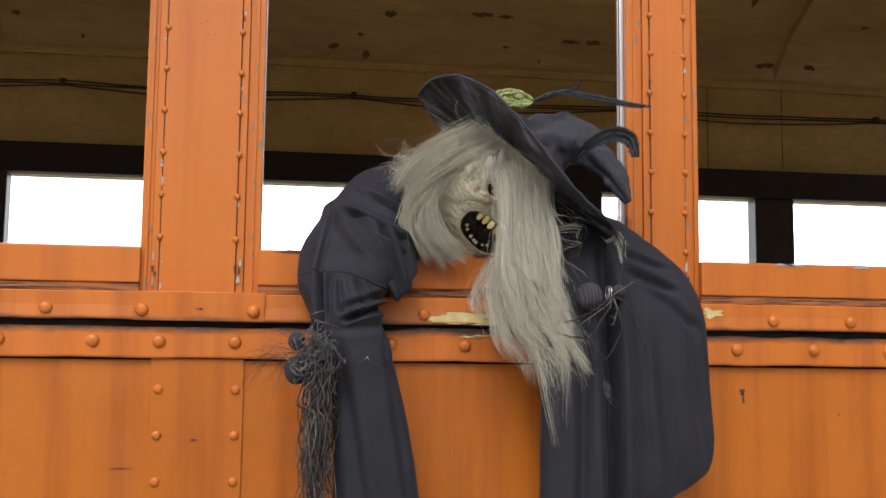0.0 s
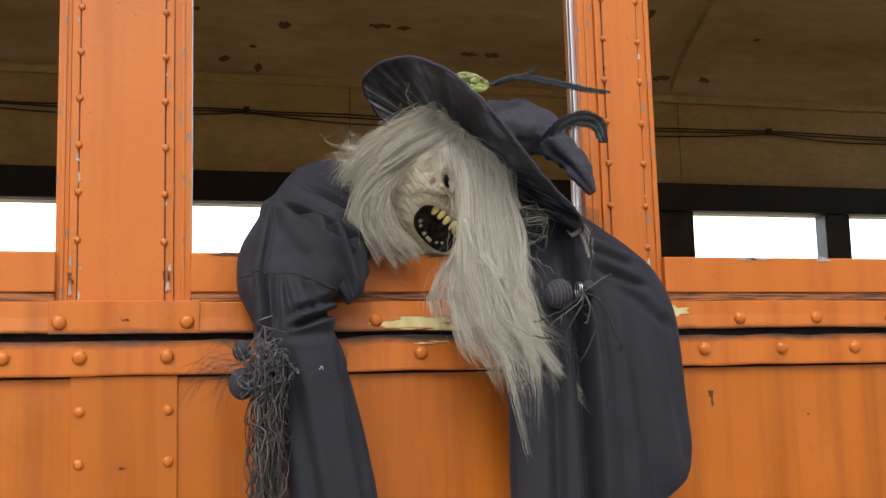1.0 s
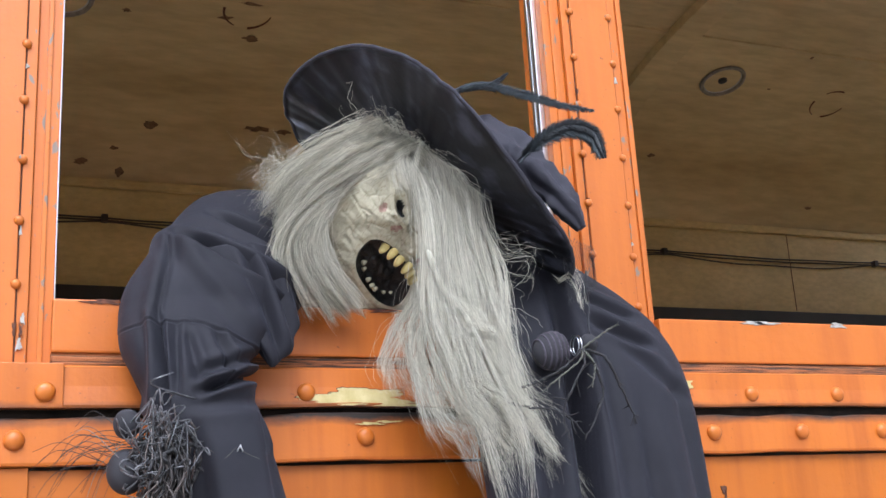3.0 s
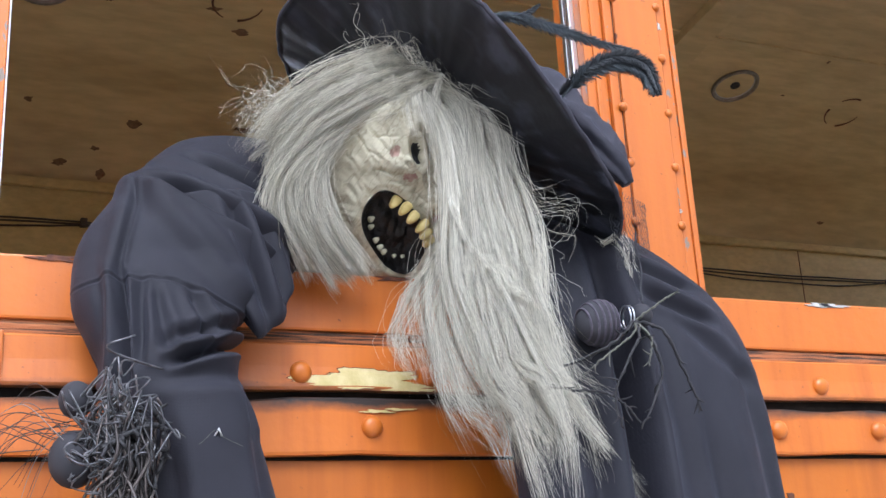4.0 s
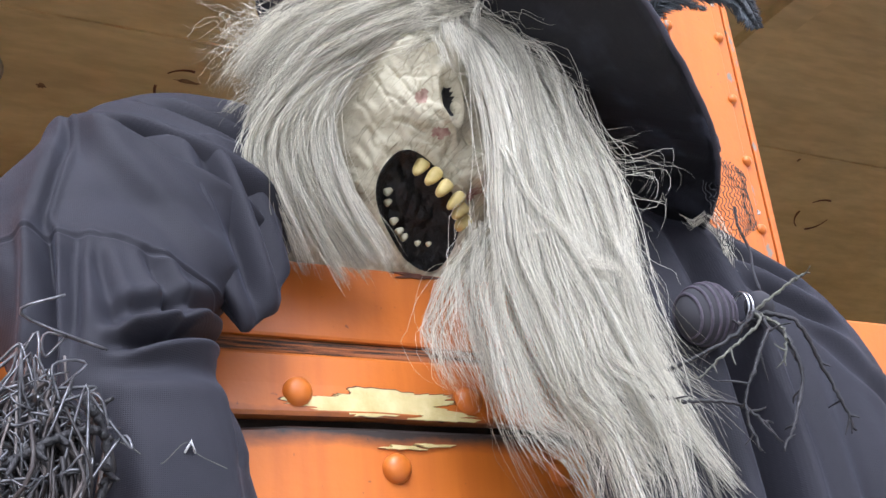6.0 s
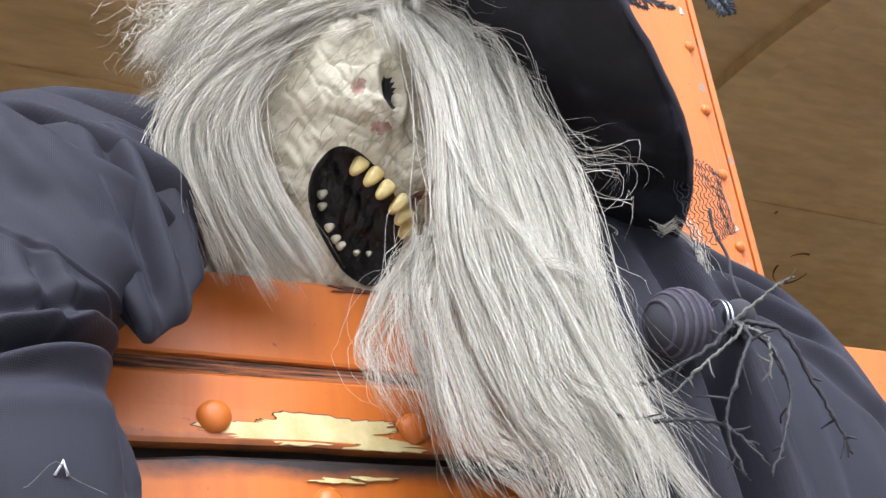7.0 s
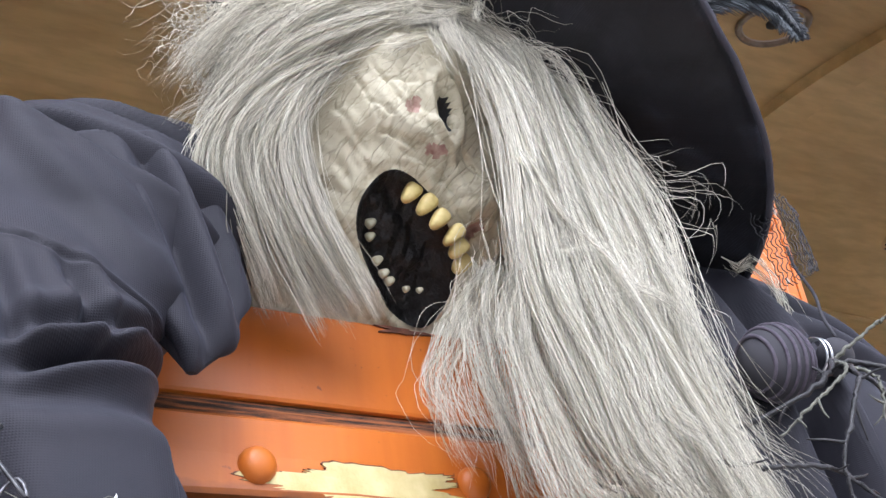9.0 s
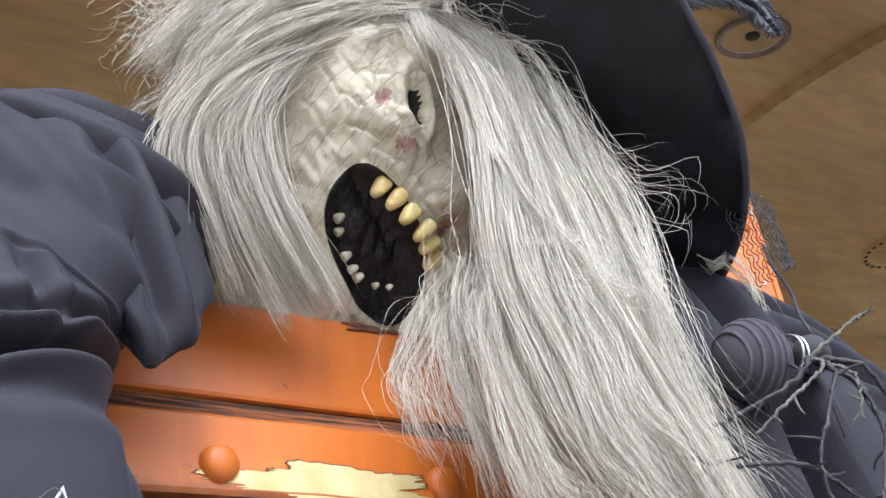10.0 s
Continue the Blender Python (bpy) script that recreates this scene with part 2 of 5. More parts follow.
def raw_part(name, verts, faces, mats, parent=None, label="", smooth=True, index=None, at=None):
    off = Vector(at) if at is not None else base_of(parent)
    me = bpy.data.meshes.new(name)
    me.from_pydata((np.asarray(verts) - np.array(off)).tolist(), [], faces)
    finish(me, mats, smooth)
    if index is not None:
        me.polygons.foreach_set("material_index", index)
    ob = new(name, me)
    ob.location = off - base_of(parent)
    ob.parent = parent
    return tagged(ob, label)


def thing(name, at, label, category, kind="", group=""):
    ob = new(name)
    ob.location = at
    ob.empty_display_size = 0.05
    return tagged(ob, label, category, group, kind)


def box(x0, x1, y0, y1, z0, z1, bevel=0.0, bm=None):
    bm = bm or bmesh.new()
    made = bmesh.ops.create_cube(bm, size=1)["verts"]
    for v in made:
        v.co = ((x0 + x1) / 2 + v.co.x * (x1 - x0), (y0 + y1) / 2 + v.co.y * (y1 - y0), (z0 + z1) / 2 + v.co.z * (z1 - z0))
    if bevel:
        es = list({e for v in made for e in v.link_edges})
        bmesh.ops.bevel(bm, geom=es, offset=bevel, segments=2, profile=0.6, affect="EDGES")
    return bm


def spline(pts, n):
    """A smooth curve through the points, n samples."""
    p = np.array(pts, float)
    p = np.vstack([2 * p[0] - p[1], p, 2 * p[-1] - p[-2]])
    t = np.linspace(0, len(pts) - 1 - 1e-6, n)
    i = t.astype(int)
    f = (t - i)[:, None]
    a, b, c, d = p[i], p[i + 1], p[i + 2], p[i + 3]
    return 0.5 * (2 * b + (c - a) * f + (2 * a - 5 * b + 4 * c - d) * f ** 2 + (3 * b - a - 3 * c + d) * f ** 3)


def tubes(paths, radii, sides=3):
    """Vertices and faces of thin tubes along the paths; a radius for each point of each path."""
    verts, faces, base = [], [], 0
    ang = np.arange(sides) * 2 * math.pi / sides
    for p, r in zip(paths, radii):
        p = np.asarray(p)
        n = len(p)
        t = np.gradient(p, axis=0)
        t /= np.linalg.norm(t, axis=1)[:, None] + 1e-9
        up = np.tile([0.31, 0.87, 0.38], (n, 1))
        u = np.cross(t, up)
        u /= np.linalg.norm(u, axis=1)[:, None] + 1e-9
        w = np.cross(t, u)
        r = np.broadcast_to(r, (n,))
        ring = p[:, None, :] + r[:, None, None] * (np.cos(ang)[None, :, None] * u[:, None, :] + np.sin(ang)[None, :, None] * w[:, None, :])
        verts.append(ring.reshape(-1, 3))
        for k in range(n - 1):
            for s in range(sides):
                a, b = base + k * sides + s, base + k * sides + (s + 1) % sides
                faces.append((a, b, b + sides, a + sides))
        faces.append(tuple(base + s for s in range(sides))[::-1])
        faces.append(tuple(base + (n - 1) * sides + s for s in range(sides)))
        base += n * sides
    return np.vstack(verts), faces


def ellipsoid(c, axes, seg=16, rings=10):
    """Vertices and faces of an ellipsoid: axes are three vectors."""
    c, axes = np.array(c, float), np.array(axes, float)
    vs, fs = [], []
    for i in range(rings + 1):
        th = math.pi * i / rings
        for j in range(seg):
            ph = 2 * math.pi * j / seg
            d = (math.sin(th) * math.cos(ph), math.sin(th) * math.sin(ph), math.cos(th))
            vs.append(c + d[0] * axes[0] + d[1] * axes[1] + d[2] * axes[2])
    for i in range(rings):
        for j in range(seg):
            a, b = i * seg + j, i * seg + (j + 1) % seg
            fs.append((a, a + seg, b + seg, b))
    return np.array(vs), fs


def join(pieces):
    """Joins (verts, faces, material index) pieces."""
    vs, fs, ix, base = [], [], [], 0
    for v, f, m in pieces:
        vs.append(v)
        fs += [tuple(i + base for i in q) for q in f]
        ix += list(m) if isinstance(m, (list, np.ndarray)) else [m] * len(f)
        base += len(v)
    return np.vstack(vs), fs, ix


def dome(name, r, h, mat):
    """The shared mesh of a round rivet head, on a face that looks towards -y."""
    vs, fs, seg, rings = [], [], 14, 5
    for i in range(rings):
        a = math.pi / 2 * i / rings
        rr, hh = r * math.cos(a) ** 0.8, h * math.sin(a)
        for j in range(seg):
            p = 2 * math.pi * j / seg
            vs.append((rr * math.cos(p), -hh, rr * math.sin(p)))
    vs.append((0, -h, 0))
    for i in range(rings - 1):
        for j in range(seg):
            a, b = i * seg + j, i * seg + (j + 1) % seg
            fs.append((a, b, b + seg, a + seg))
    for j in range(seg):
        fs.append(((rings - 1) * seg + j, (rings - 1) * seg + (j + 1) % seg, len(vs) - 1))
    me = bpy.data.meshes.new(name)
    me.from_pydata(vs, [], fs)
    return finish(me, mat, True)


def put(name, mesh, parent, place, turn=0.0):
    ob = new(name, mesh)
    ob.parent = parent
    ob.location = Vector(place) - base_of(parent)
    ob.rotation_euler = (0, turn, 0)
    return ob


def blotch(cx, cz, w, h, y, seed, n=40, rough=0.35, depth=0.0012):
    """A thin, ragged patch on a face that looks towards -y."""
    rnd = random.Random(seed)
    bm = bmesh.new()
    ph = [rnd.uniform(0, 6.28) for _ in range(6)]
    ring = []
    for i in range(n):
        a = 2 * math.pi * i / n
        k = 1 + rough * (0.5 * math.sin(3 * a + ph[0]) + 0.35 * math.sin(5 * a + ph[1]) + 0.3 * math.sin(9 * a + ph[2]) + 0.25 * rnd.uniform(-1, 1))
        ring.append((cx + w / 2 * math.copysign(abs(math.cos(a)) ** 0.7, math.cos(a)) * k, cz + h / 2 * math.copysign(abs(math.sin(a)) ** 0.7, math.sin(a)) * k))
    f = [bm.verts.new((x, y - depth, z)) for x, z in ring]
    b = [bm.verts.new((x, y + 0.001, z)) for x, z in ring]
    bm.faces.new(f[::-1])
    for i in range(n):
        bm.faces.new((f[i], f[(i + 1) % n], b[(i + 1) % n], b[i]))
    bmesh.ops.recalc_face_normals(bm, faces=bm.faces)
    return bm


# ---- carriage shell ----
X0, X1, DEPTH = -4.3, 4.7, 2.95
SILL, BOARD, RAILTOP = 1.993, 1.928, 1.912
ground = part("ground", box(-400, 400, -400, 400, -0.3, 0.0), GRAVEL, None)
tagged(ground, "grey gravel ground beside the railway carriage", "ground", "", "structure")
# added wall, out of view: keeps low sky off the paint and robe
sky_blocker = part("wall_sky_blocker", box(-14, 14, -9.4, -9.0, 0.0, 4.2), BLOCKER)
tagged(sky_blocker, "plain unseen wall added behind the camera to block low sky light", "wall", "", "structure")
backdrop = part("backdrop", box(-260, 260, 120, 121, 0.0, 90), GLOW)
tagged(backdrop, "white overcast sky beyond the far windows", "sky", "", "structure")
wall = part("wall_side", box(X0, X1, 0.012, 0.10, 0.95, RAILTOP), ORANGE_PANEL)
tagged(wall, "orange painted steel side of an old railway carriage", "wall", "", "structure")
part("soot_line", box(X0, X1, 0.0085, 0.0125, 1.838, 1.864), SOOT_SHADE, wall, "black sooty gap between two rails")
# dark strip that paints the shade under the lower rail's edge
part("panel_shadow_line", box(X0, X1, 0.009, 0.0125, 1.7915, 1.797), SOOT_SHADE, wall)
floor = part("floor", box(X0, X1, 0.10, DEPTH, 0.95, 1.05), PLANK)
tagged(floor, "worn brown carriage floor inside the wagon", "floor", "", "structure")
underframe = part("underframe", box(X0, X1, 0.25, 2.8, 0.45, 0.949, 0.02), DARKPOST)
tagged(underframe, "dark steel underframe below the carriage body", "underframe", "", "structure")
bm = box(X0 + 0.8, X0 + 1.6, 0.5, 2.5, 0.0, 0.449, 0.05)
box(X1 - 1.6, X1 - 0.8, 0.5, 2.5, 0.0, 0.449, 0.05, bm)
bogie = part("wheel_frames", bm, DARKPOST)
tagged(bogie, "dark steel wheel frames under the carriage", "wheel frame", "", "structure")
letterboard = part("wall_side_top", box(X0, X1, 0.012, 0.10, 2.78, 3.18, 0.004), ORANGE)
tagged(letterboard, "orange painted letterboard above the carriage windows", "wall", "", "structure")
for nm, xa, xb in (("wall_end_west", X0 - 0.08, X0), ("wall_end_east", X1, X1 + 0.08)):
    e = part(nm, box(xa, xb, 0.012, DEPTH + 0.08, 0.95, 3.18), FRIEZE)
    tagged(e, "cream painted end wall of the carriage", "wall", "", "structure")

BOLT = dome("rivet", 0.0118, 0.0085, ORANGE)
SMALL = dome("rivet", 0.0062, 0.0052, ORANGE_EDGE)
MID = dome("rivet", 0.0085, 0.0055, ORANGE)


def rail(name, z0, z1, lip, worn=False):
    """A belt rail: a flat bar with a rounded lower lip, and slightly wavy edges."""
    n = 260
    prof = [(0.012, z1), (0.0025, z1 - 0.0006), (0.0, z1 - 0.003), (-0.0004, (z0 + z1) / 2), (-lip, z0 + 0.004), (-lip + 0.001, z0 + 0.0008), (0.004, z0), (0.012, z0)]
    vs, fs, m = [], [], len(prof)
    for i in range(n + 1):
        x = X0 + (X1 - X0) * i / n
        for y, z in prof:
            low = 1.0 if z < (z0 + z1) / 2 else 0.3
            if worn and z > (z0 + z1) / 2:
                dip = max(0.0, min(1.0, (-0.02 - x) / 0.05)) + max(0.0, min(1.0, (x - 0.50) / 0.05))
                z -= dip * (0.0055 + 0.004 * noise.noise((x * 14, 2, 5)))
            vs.append((x, y, z + low * 0.0022 * noise.noise((x * 9, z1 * 7, 0)) + low * 0.0012 * noise.noise((x * 40, z1, 3))))
    for i in range(n):
        for k in range(m - 1):
            a = i * m + k
            fs.append((a, a + 1, a + m + 1, a + m))
    ob = raw_part(name, vs, fs, ORANGE_RAIL, None, "", False)
    return tagged(ob, "orange painted riveted belt rail, sooty at its edges", "rail", "", "structure")


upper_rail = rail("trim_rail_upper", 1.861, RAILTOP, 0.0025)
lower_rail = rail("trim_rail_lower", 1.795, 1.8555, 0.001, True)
part("joint_plate", box(-0.518, -0.288, -0.0042, 0.001, 1.8605, 1.9125, 0.0012), ORANGE_RAIL, upper_rail)
for x in (-2.03, -1.87, -1.70, -1.54, -1.38, -1.22, -1.0, -0.83, -0.665, -0.155, 0.0, 0.142, 0.292, 0.522, 0.675, 0.833, 0.99, 1.15, 1.31, 1.46, 1.62, 1.78):
    put("rivet", BOLT, upper_rail, (x, -0.0005, 1.880), x * 5)
for x in (-0.502, -0.308):
    put("rivet", BOLT, upper_rail, (x, -0.0045, 1.879), x)
for x in (-1.95, -1.80, -1.65, -1.49, -1.33, -1.17, -1.04, -0.89, -0.742, -0.584, -0.471, -0.339, -0.20, -0.06, 0.076, 0.22, 0.38, 0.601, 0.757, 0.91, 1.07, 1.22, 1.38, 1.54, 1.70):
    put("rivet", BOLT, lower_rail, (x, -0.0005, 1.8245), x * 3)
for xs in (-0.403, 1.345, -2.15):
    st = part("cover_strip", box(xs - 0.081, xs + 0.081, 0.0065, 0.013, 0.96, 1.7945, 0.0012), ORANGE_PANEL, wall)
    for k in range(10):
        for s in (-0.067, 0.067):
            put("rivet", MID, st, (xs + s, 0.0068, 1.740 - 0.0805 * k))

# bare patches and marks on the paint
part("patch_edge", blotch(0.073, 1.8735, 0.128, 0.0215, -0.0008, 5, 110, 0.34), RUST, upper_rail)
part("peeled_patch", blotch(0.073, 1.8735, 0.125, 0.020, -0.0012, 5, 110, 0.34), PRIMER, upper_rail, "peeled patch showing yellow primer")
part("peeled_patch", blotch(0.118, 1.8645, 0.05, 0.005, -0.0022, 9, 40, 0.4), PRIMER, upper_rail, "peeled patch showing yellow primer")
part("peeled_patch", blotch(0.082, 1.8405, 0.03, 0.003, -0.001, 12, 30, 0.5), PRIMER, lower_rail, "peeled sliver of paint")
part("peeled_patch", blotch(0.108, 1.843, 0.03, 0.0022, -0.001, 14, 30, 0.5), PRIMER, lower_rail, "peeled sliver of paint")
part("peeled_patch", blotch(0.553, 1.893, 0.035, 0.016, -0.001, 21, 40, 0.5), PRIMER, upper_rail, "peeled patch showing yellow primer")
part("rust_spot", blotch(0.615, 1.745, 0.009, 0.012, 0.012, 31, 24, 0.4), RUST, wall)
part("rust_spot", blotch(0.617, 1.733, 0.004, 0.02, 0.012, 33, 24, 0.5), RUST, wall)
part("rust_spot", blotch(0.81, 1.703, 0.003, 0.003, 0.012, 35, 16, 0.3), RUST, wall)
part("rust_spot", blotch(-0.402, 1.882, 0.011, 0.003, -0.0044, 37, 20, 0.6), RUST, upper_rail)
part("rust_spot", blotch(-0.406, 1.652, 0.010, 0.004, 0.0065, 39, 20, 0.6), RUST, wall)
part("rust_spot", blotch(-0.53, 1.602, 0.03, 0.0018, 0.012, 41, 20, 0.6), RUST, wall)


def pillar(name, x0, x1, ra, rb):
    """A riveted steel window pillar between two jambs: cover plate, edge strips and a stepped bead."""
    top = 2.78
    p = part(name, box(x0 + 0.012, x1 - 0.012, 0.034, 0.10, RAILTOP, top), ORANGE)
    tagged(p, "orange painted window pillar with two rows of rivets", "pillar", "", "structure")
    part("face_plate", box(ra + 0.0015, rb - 0.0015, 0.0165, 0.034, RAILTOP, top, 0.0012), ORANGE, p)
    part("edge_strip", box(ra - 0.013, ra - 0.0005, 0.0195, 0.034, RAILTOP, top, 0.0012), ORANGE_WORN, p)
    part("edge_strip", box(rb + 0.0005, rb + 0.013, 0.0195, 0.034, RAILTOP, top, 0.0012), ORANGE_WORN, p)
    for a, b in ((x0, ra - 0.0135), (rb + 0.0135, x1)):
        part("jamb", box(a, b, 0.026, 0.095, RAILTOP, top, 0.0015), ORANGE_WORN, p)
        m = (a + b) / 2
        part("bead", box(m - 0.003, m + 0.003, 0.0225, 0.0265, RAILTOP, top, 0.0012), ORANGE_EDGE, p)
    part("seam_line", box(ra - 0.0006, ra + 0.0016, 0.0205, 0.034, RAILTOP, top), RUST, p)
    part("seam_line", box(rb - 0.0016, rb + 0.0006, 0.0205, 0.034, RAILTOP, top), RUST, p)
    rnd = random.Random(name)
    for k in range(12):
        for x in (ra + 0.001, rb - 0.001):
            put("rivet", SMALL, p, (x + rnd.uniform(-0.001, 0.001), 0.0175, 2.010 + 0.0775 * k + rnd.uniform(-0.002, 0.002)), k)
    for k in range(9):
        x = rnd.choice((ra, rb)) + rnd.uniform(-0.006, 0.006)
        z = RAILTOP + rnd.random() ** 2 * 0.6 + 0.01
        part("paint_chip", blotch(x, z, rnd.uniform(0.002, 0.005), rnd.uniform(0.004, 0.014), 0.0195 if x < ra or x > rb else 0.0165, k + 7, 20, 0.6), CHIP if rnd.random() < 0.6 else RUST, p)
    for x in (ra - 0.004, rb + 0.004):
        for k in range(4):
            part("paint_chip", blotch(x + rnd.uniform(-0.007, 0.007), RAILTOP + 0.006 + 0.016 * k + rnd.uniform(0, 0.02), rnd.uniform(0.003, 0.006), rnd.uniform(0.006, 0.016), 0.0163, 50 + k, 24, 0.6, 0.0004), (CHIP, RUST, RUST)[k % 3], p)
    return p


pillar("trim_pillar_1", -0.512, -0.300, -0.478, -0.342)
pillar("trim_pillar_2", 0.396, 0.540, 0.440, 0.510)
pillar("trim_pillar_3", -1.345, -1.205, -1.310, -1.240)
pillar("trim_pillar_4", 1.240, 1.452, 1.278, 1.414)
pillar("trim_pillar_5", 2.14, 2.28, 2.175, 2.245)
pillar("trim_pillar_6", -2.25, -2.04, -2.212, -2.078)


def window_near(name, x0, x1, seed):
    """An open carriage window: sill board, cracked strip below it and metal channels in the jambs."""
    w = part(name, box(x0 - 0.002, x1 + 0.002, 0.016, 0.10, RAILTOP, BOARD), STRIP)
    tagged(w, "open carriage window with an orange board at its foot", "window", "", "structure")
    part("sill_board", box(x0 - 0.002, x1 + 0.002, 0.012, 0.062, BOARD, SILL, 0.003), ORANGE, w)
    part("inner_sill", box(x0, x1, 0.062, 0.13, SILL - 0.05, SILL - 0.012, 0.003), DARKPOST, w)
    part("cracked_lip", box(x0 - 0.001, x1 + 0.001, 0.0125, 0.016, RAILTOP + 0.0005, BOARD - 0.003, 0.001), STRIP, w)
    for xa, xb in ((x0, x0 + 0.0025), (x1 - 0.0085, x1))[:2 if seed == 3 else 1]:
        part("channel", box(xa, xb, 0.042, 0.05, SILL, 2.78, 0.001), ALUMINIUM, w, "bright metal channel")
        part("channel", box(xa, xb, 0.056, 0.064, SILL, 2.78, 0.001), ALUMINIUM, w, "bright metal channel")
    rnd = random.Random(seed)
    for k in range(5):
        part("paint_chip", blotch(rnd.uniform(x0 + 0.05, x1 - 0.05), SILL - 0.003, rnd.uniform(0.01, 0.045), rnd.uniform(0.004, 0.012), 0.0118, seed + k, 26, 0.5), CHIP if seed != 3 else RUST, w)
    return w


window_near("window_1", -0.300, 0.396, 3)
window_near("window_2", 0.540, 1.240, 8)
window_near("window_3", -1.205, -0.512, 17)
window_near("window_4", 1.452, 2.14, 23)
window_near("window_5", -2.04, -1.345, 29)
pillar("trim_pillar_7", -3.14, -3.0, -3.105, -3.035)
pillar("trim_pillar_8", 2.98, 3.192, 3.018, 3.154)
pillar("trim_pillar_9", 3.88, 4.02, 3.915, 3.985)
window_near("window_6", 2.28, 2.98, 37)
window_near("window_7", 3.192, 3.88, 41)
window_near("window_8", -3.0, -2.25, 43)
window_near("window_9", 4.02, X1, 47)
window_near("window_10", X0, -3.14, 53)

# far side, seen through the open windows
far = part("wall_far", box(X0, X1, DEPTH, DEPTH + 0.08, 0.95, 2.18), FRIEZE)
tagged(far, "cream inner wall on the far side of the carriage", "wall", "", "structure")
frieze = part("wall_far_frieze", box(X0, X1, DEPTH, DEPTH + 0.08, 2.62, 3.18), FRIEZE)
tagged(frieze, "cream painted frieze above the far windows", "wall", "", "structure")
valance = part("trim_valance", box(X0, X1, DEPTH - 0.05, DEPTH - 0.001, 2.622, 2.752, 0.006), BLACK)
tagged(valance, "black shade box above the far windows", "trim", "", "structure")
for k in range(-2, 3):
    c = 2.04 + 1.76 * k
    for nm, a, b in (("far_post", c - 0.095, c + 0.095), ("far_mullion", c + 0.795, c + 0.93)):
        if X0 < a and b < X1:
            q = part("trim_" + nm, box(a, b, DEPTH - 0.03, DEPTH + 0.06, 2.18, 2.622, 0.005), DARKPOST)
            tagged(q, "dark painted post between the far windows", "post", "", "structure")
for k, (x, w) in enumerate(((-1.8, 0.003), (0.52, 0.003), (1.73, 0.003), (2.1, 0.002), (3.3, 0.003))):
    part("panel_joint", box(x - w / 2, x + w / 2, DEPTH - 0.002, DEPTH + 0.001, 2.77, 3.15), RUST, frieze)
part("cornice", box(X0, X1, DEPTH - 0.03, DEPTH - 0.001, 3.145, 3.18, 0.008), FRIEZE, frieze)


def arch_z(y):
    u = (y - DEPTH / 2) / (DEPTH / 2)
    return 3.17 + 0.49 * max(0.0, 1 - u * u) ** 0.65


ys = [DEPTH / 2 - DEPTH / 2 * math.cos(math.pi * i / 48) for i in range(49)]
vs, fs = [], []
for x in (X0, X1):
    for dz in (0.0, 0.06):
        vs += [(x, y, arch_z(y) + dz) for y in ys]
n = len(ys)
for i in range(n - 1):
    fs += [(i, i + 1, 2 * n + i + 1, 2 * n + i), (n + i + 1, n + i, 3 * n + i, 3 * n + i + 1)]
ceiling = raw_part("ceiling", vs, fs, CREAM)
tagged(ceiling, "arched cream ceiling with rust spots and stains", "ceiling", "", "structure")
rvs = [(x, -0.12 + (DEPTH + 0.24) * i / 24, 3.26 + 0.62 * (1 - (2 * i / 24 - 1) ** 2) ** 0.7) for x in (X0 - 0.1, X1 + 0.1) for i in range(25)]
rfs = [(i, i + 1, 25 + i + 1, 25 + i) for i in range(24)]
roof = raw_part("roof", rvs, rfs, ROOF)
tagged(roof, "grey curved carriage roof", "roof", "", "structure")


def arch_beam(x, w, h, name="carline"):
    """An arched rib below the ceiling."""
    pts = [y for y in ys if 0.02 < y < DEPTH - 0.02]
    vs, fs = [], []
    for y in pts:
        z = arch_z(y)
        vs += [(x - w / 2, y, z + 0.01), (x - w / 2 + 0.004, y, z - h), (x + w / 2 - 0.004, y, z - h), (x + w / 2, y, z + 0.01)]
    for i in range(len(pts) - 1):
        for k in range(3):
            p = i * 4 + k
            fs.append((p, p + 1, p + 5, p + 4))
    ob = raw_part("trim_" + name, vs, fs, CREAM, None, "", False)
    return tagged(ob, "cream arched rib across the ceiling", "rib", "", "structure")


arch_beam(2.12, 0.13, 0.035)
arch_beam(-1.5, 0.13, 0.035)
arch_beam(4.05, 0.13, 0.035)


def ceiling_stain(cx, cy, w, d, seed, mat=STAIN):
    """A ragged rust mark on the arched ceiling."""
    rnd = random.Random(seed)
    bm = bmesh.new()
    ring = []
    for i in range(16):
        a = 2 * math.pi * i / 16
        k = 1 + rnd.uniform(-0.35, 0.35)
        x, y = cx + w / 2 * math.cos(a) * k, cy + d / 2 * math.sin(a) * k
        ring.append(bm.verts.new((x, y, arch_z(y) - 0.002)))
    bm.faces.new(ring)
    bmesh.ops.triangulate(bm, faces=bm.faces)
    return part("rust_stain", bm, mat, ceiling)


rnd = random.Random(4)
for cx, cy, w, d in ((0.113, 2.77, 0.05, 0.03), (0.52, 2.75, 0.10, 0.02), (0.62, 2.755, 0.06, 0.02), (0.94, 2.85, 0.08, 0.018), (1.05, 2.85, 0.06, 0.018),
                     (0.288, 2.245, 0.05, 0.02), (0.398, 2.333, 0.06, 0.03), (0.36, 2.16, 0.07, 0.015), (-0.25, 2.72, 0.03, 0.02), (-0.4, 2.7, 0.03, 0.03),
                     (1.72, 2.6, 0.03, 0.06), (2.3, 2.7, 0.04, 0.02), (1.9, 2.90, 0.09, 0.02), (2.12, 2.90, 0.06, 0.02), (1.45, 2.90, 0.08, 0.02), (0.02, 2.93, 0.03, 0.02)):
    ceiling_stain(cx + 0.1, cy, w, d, rnd.random())
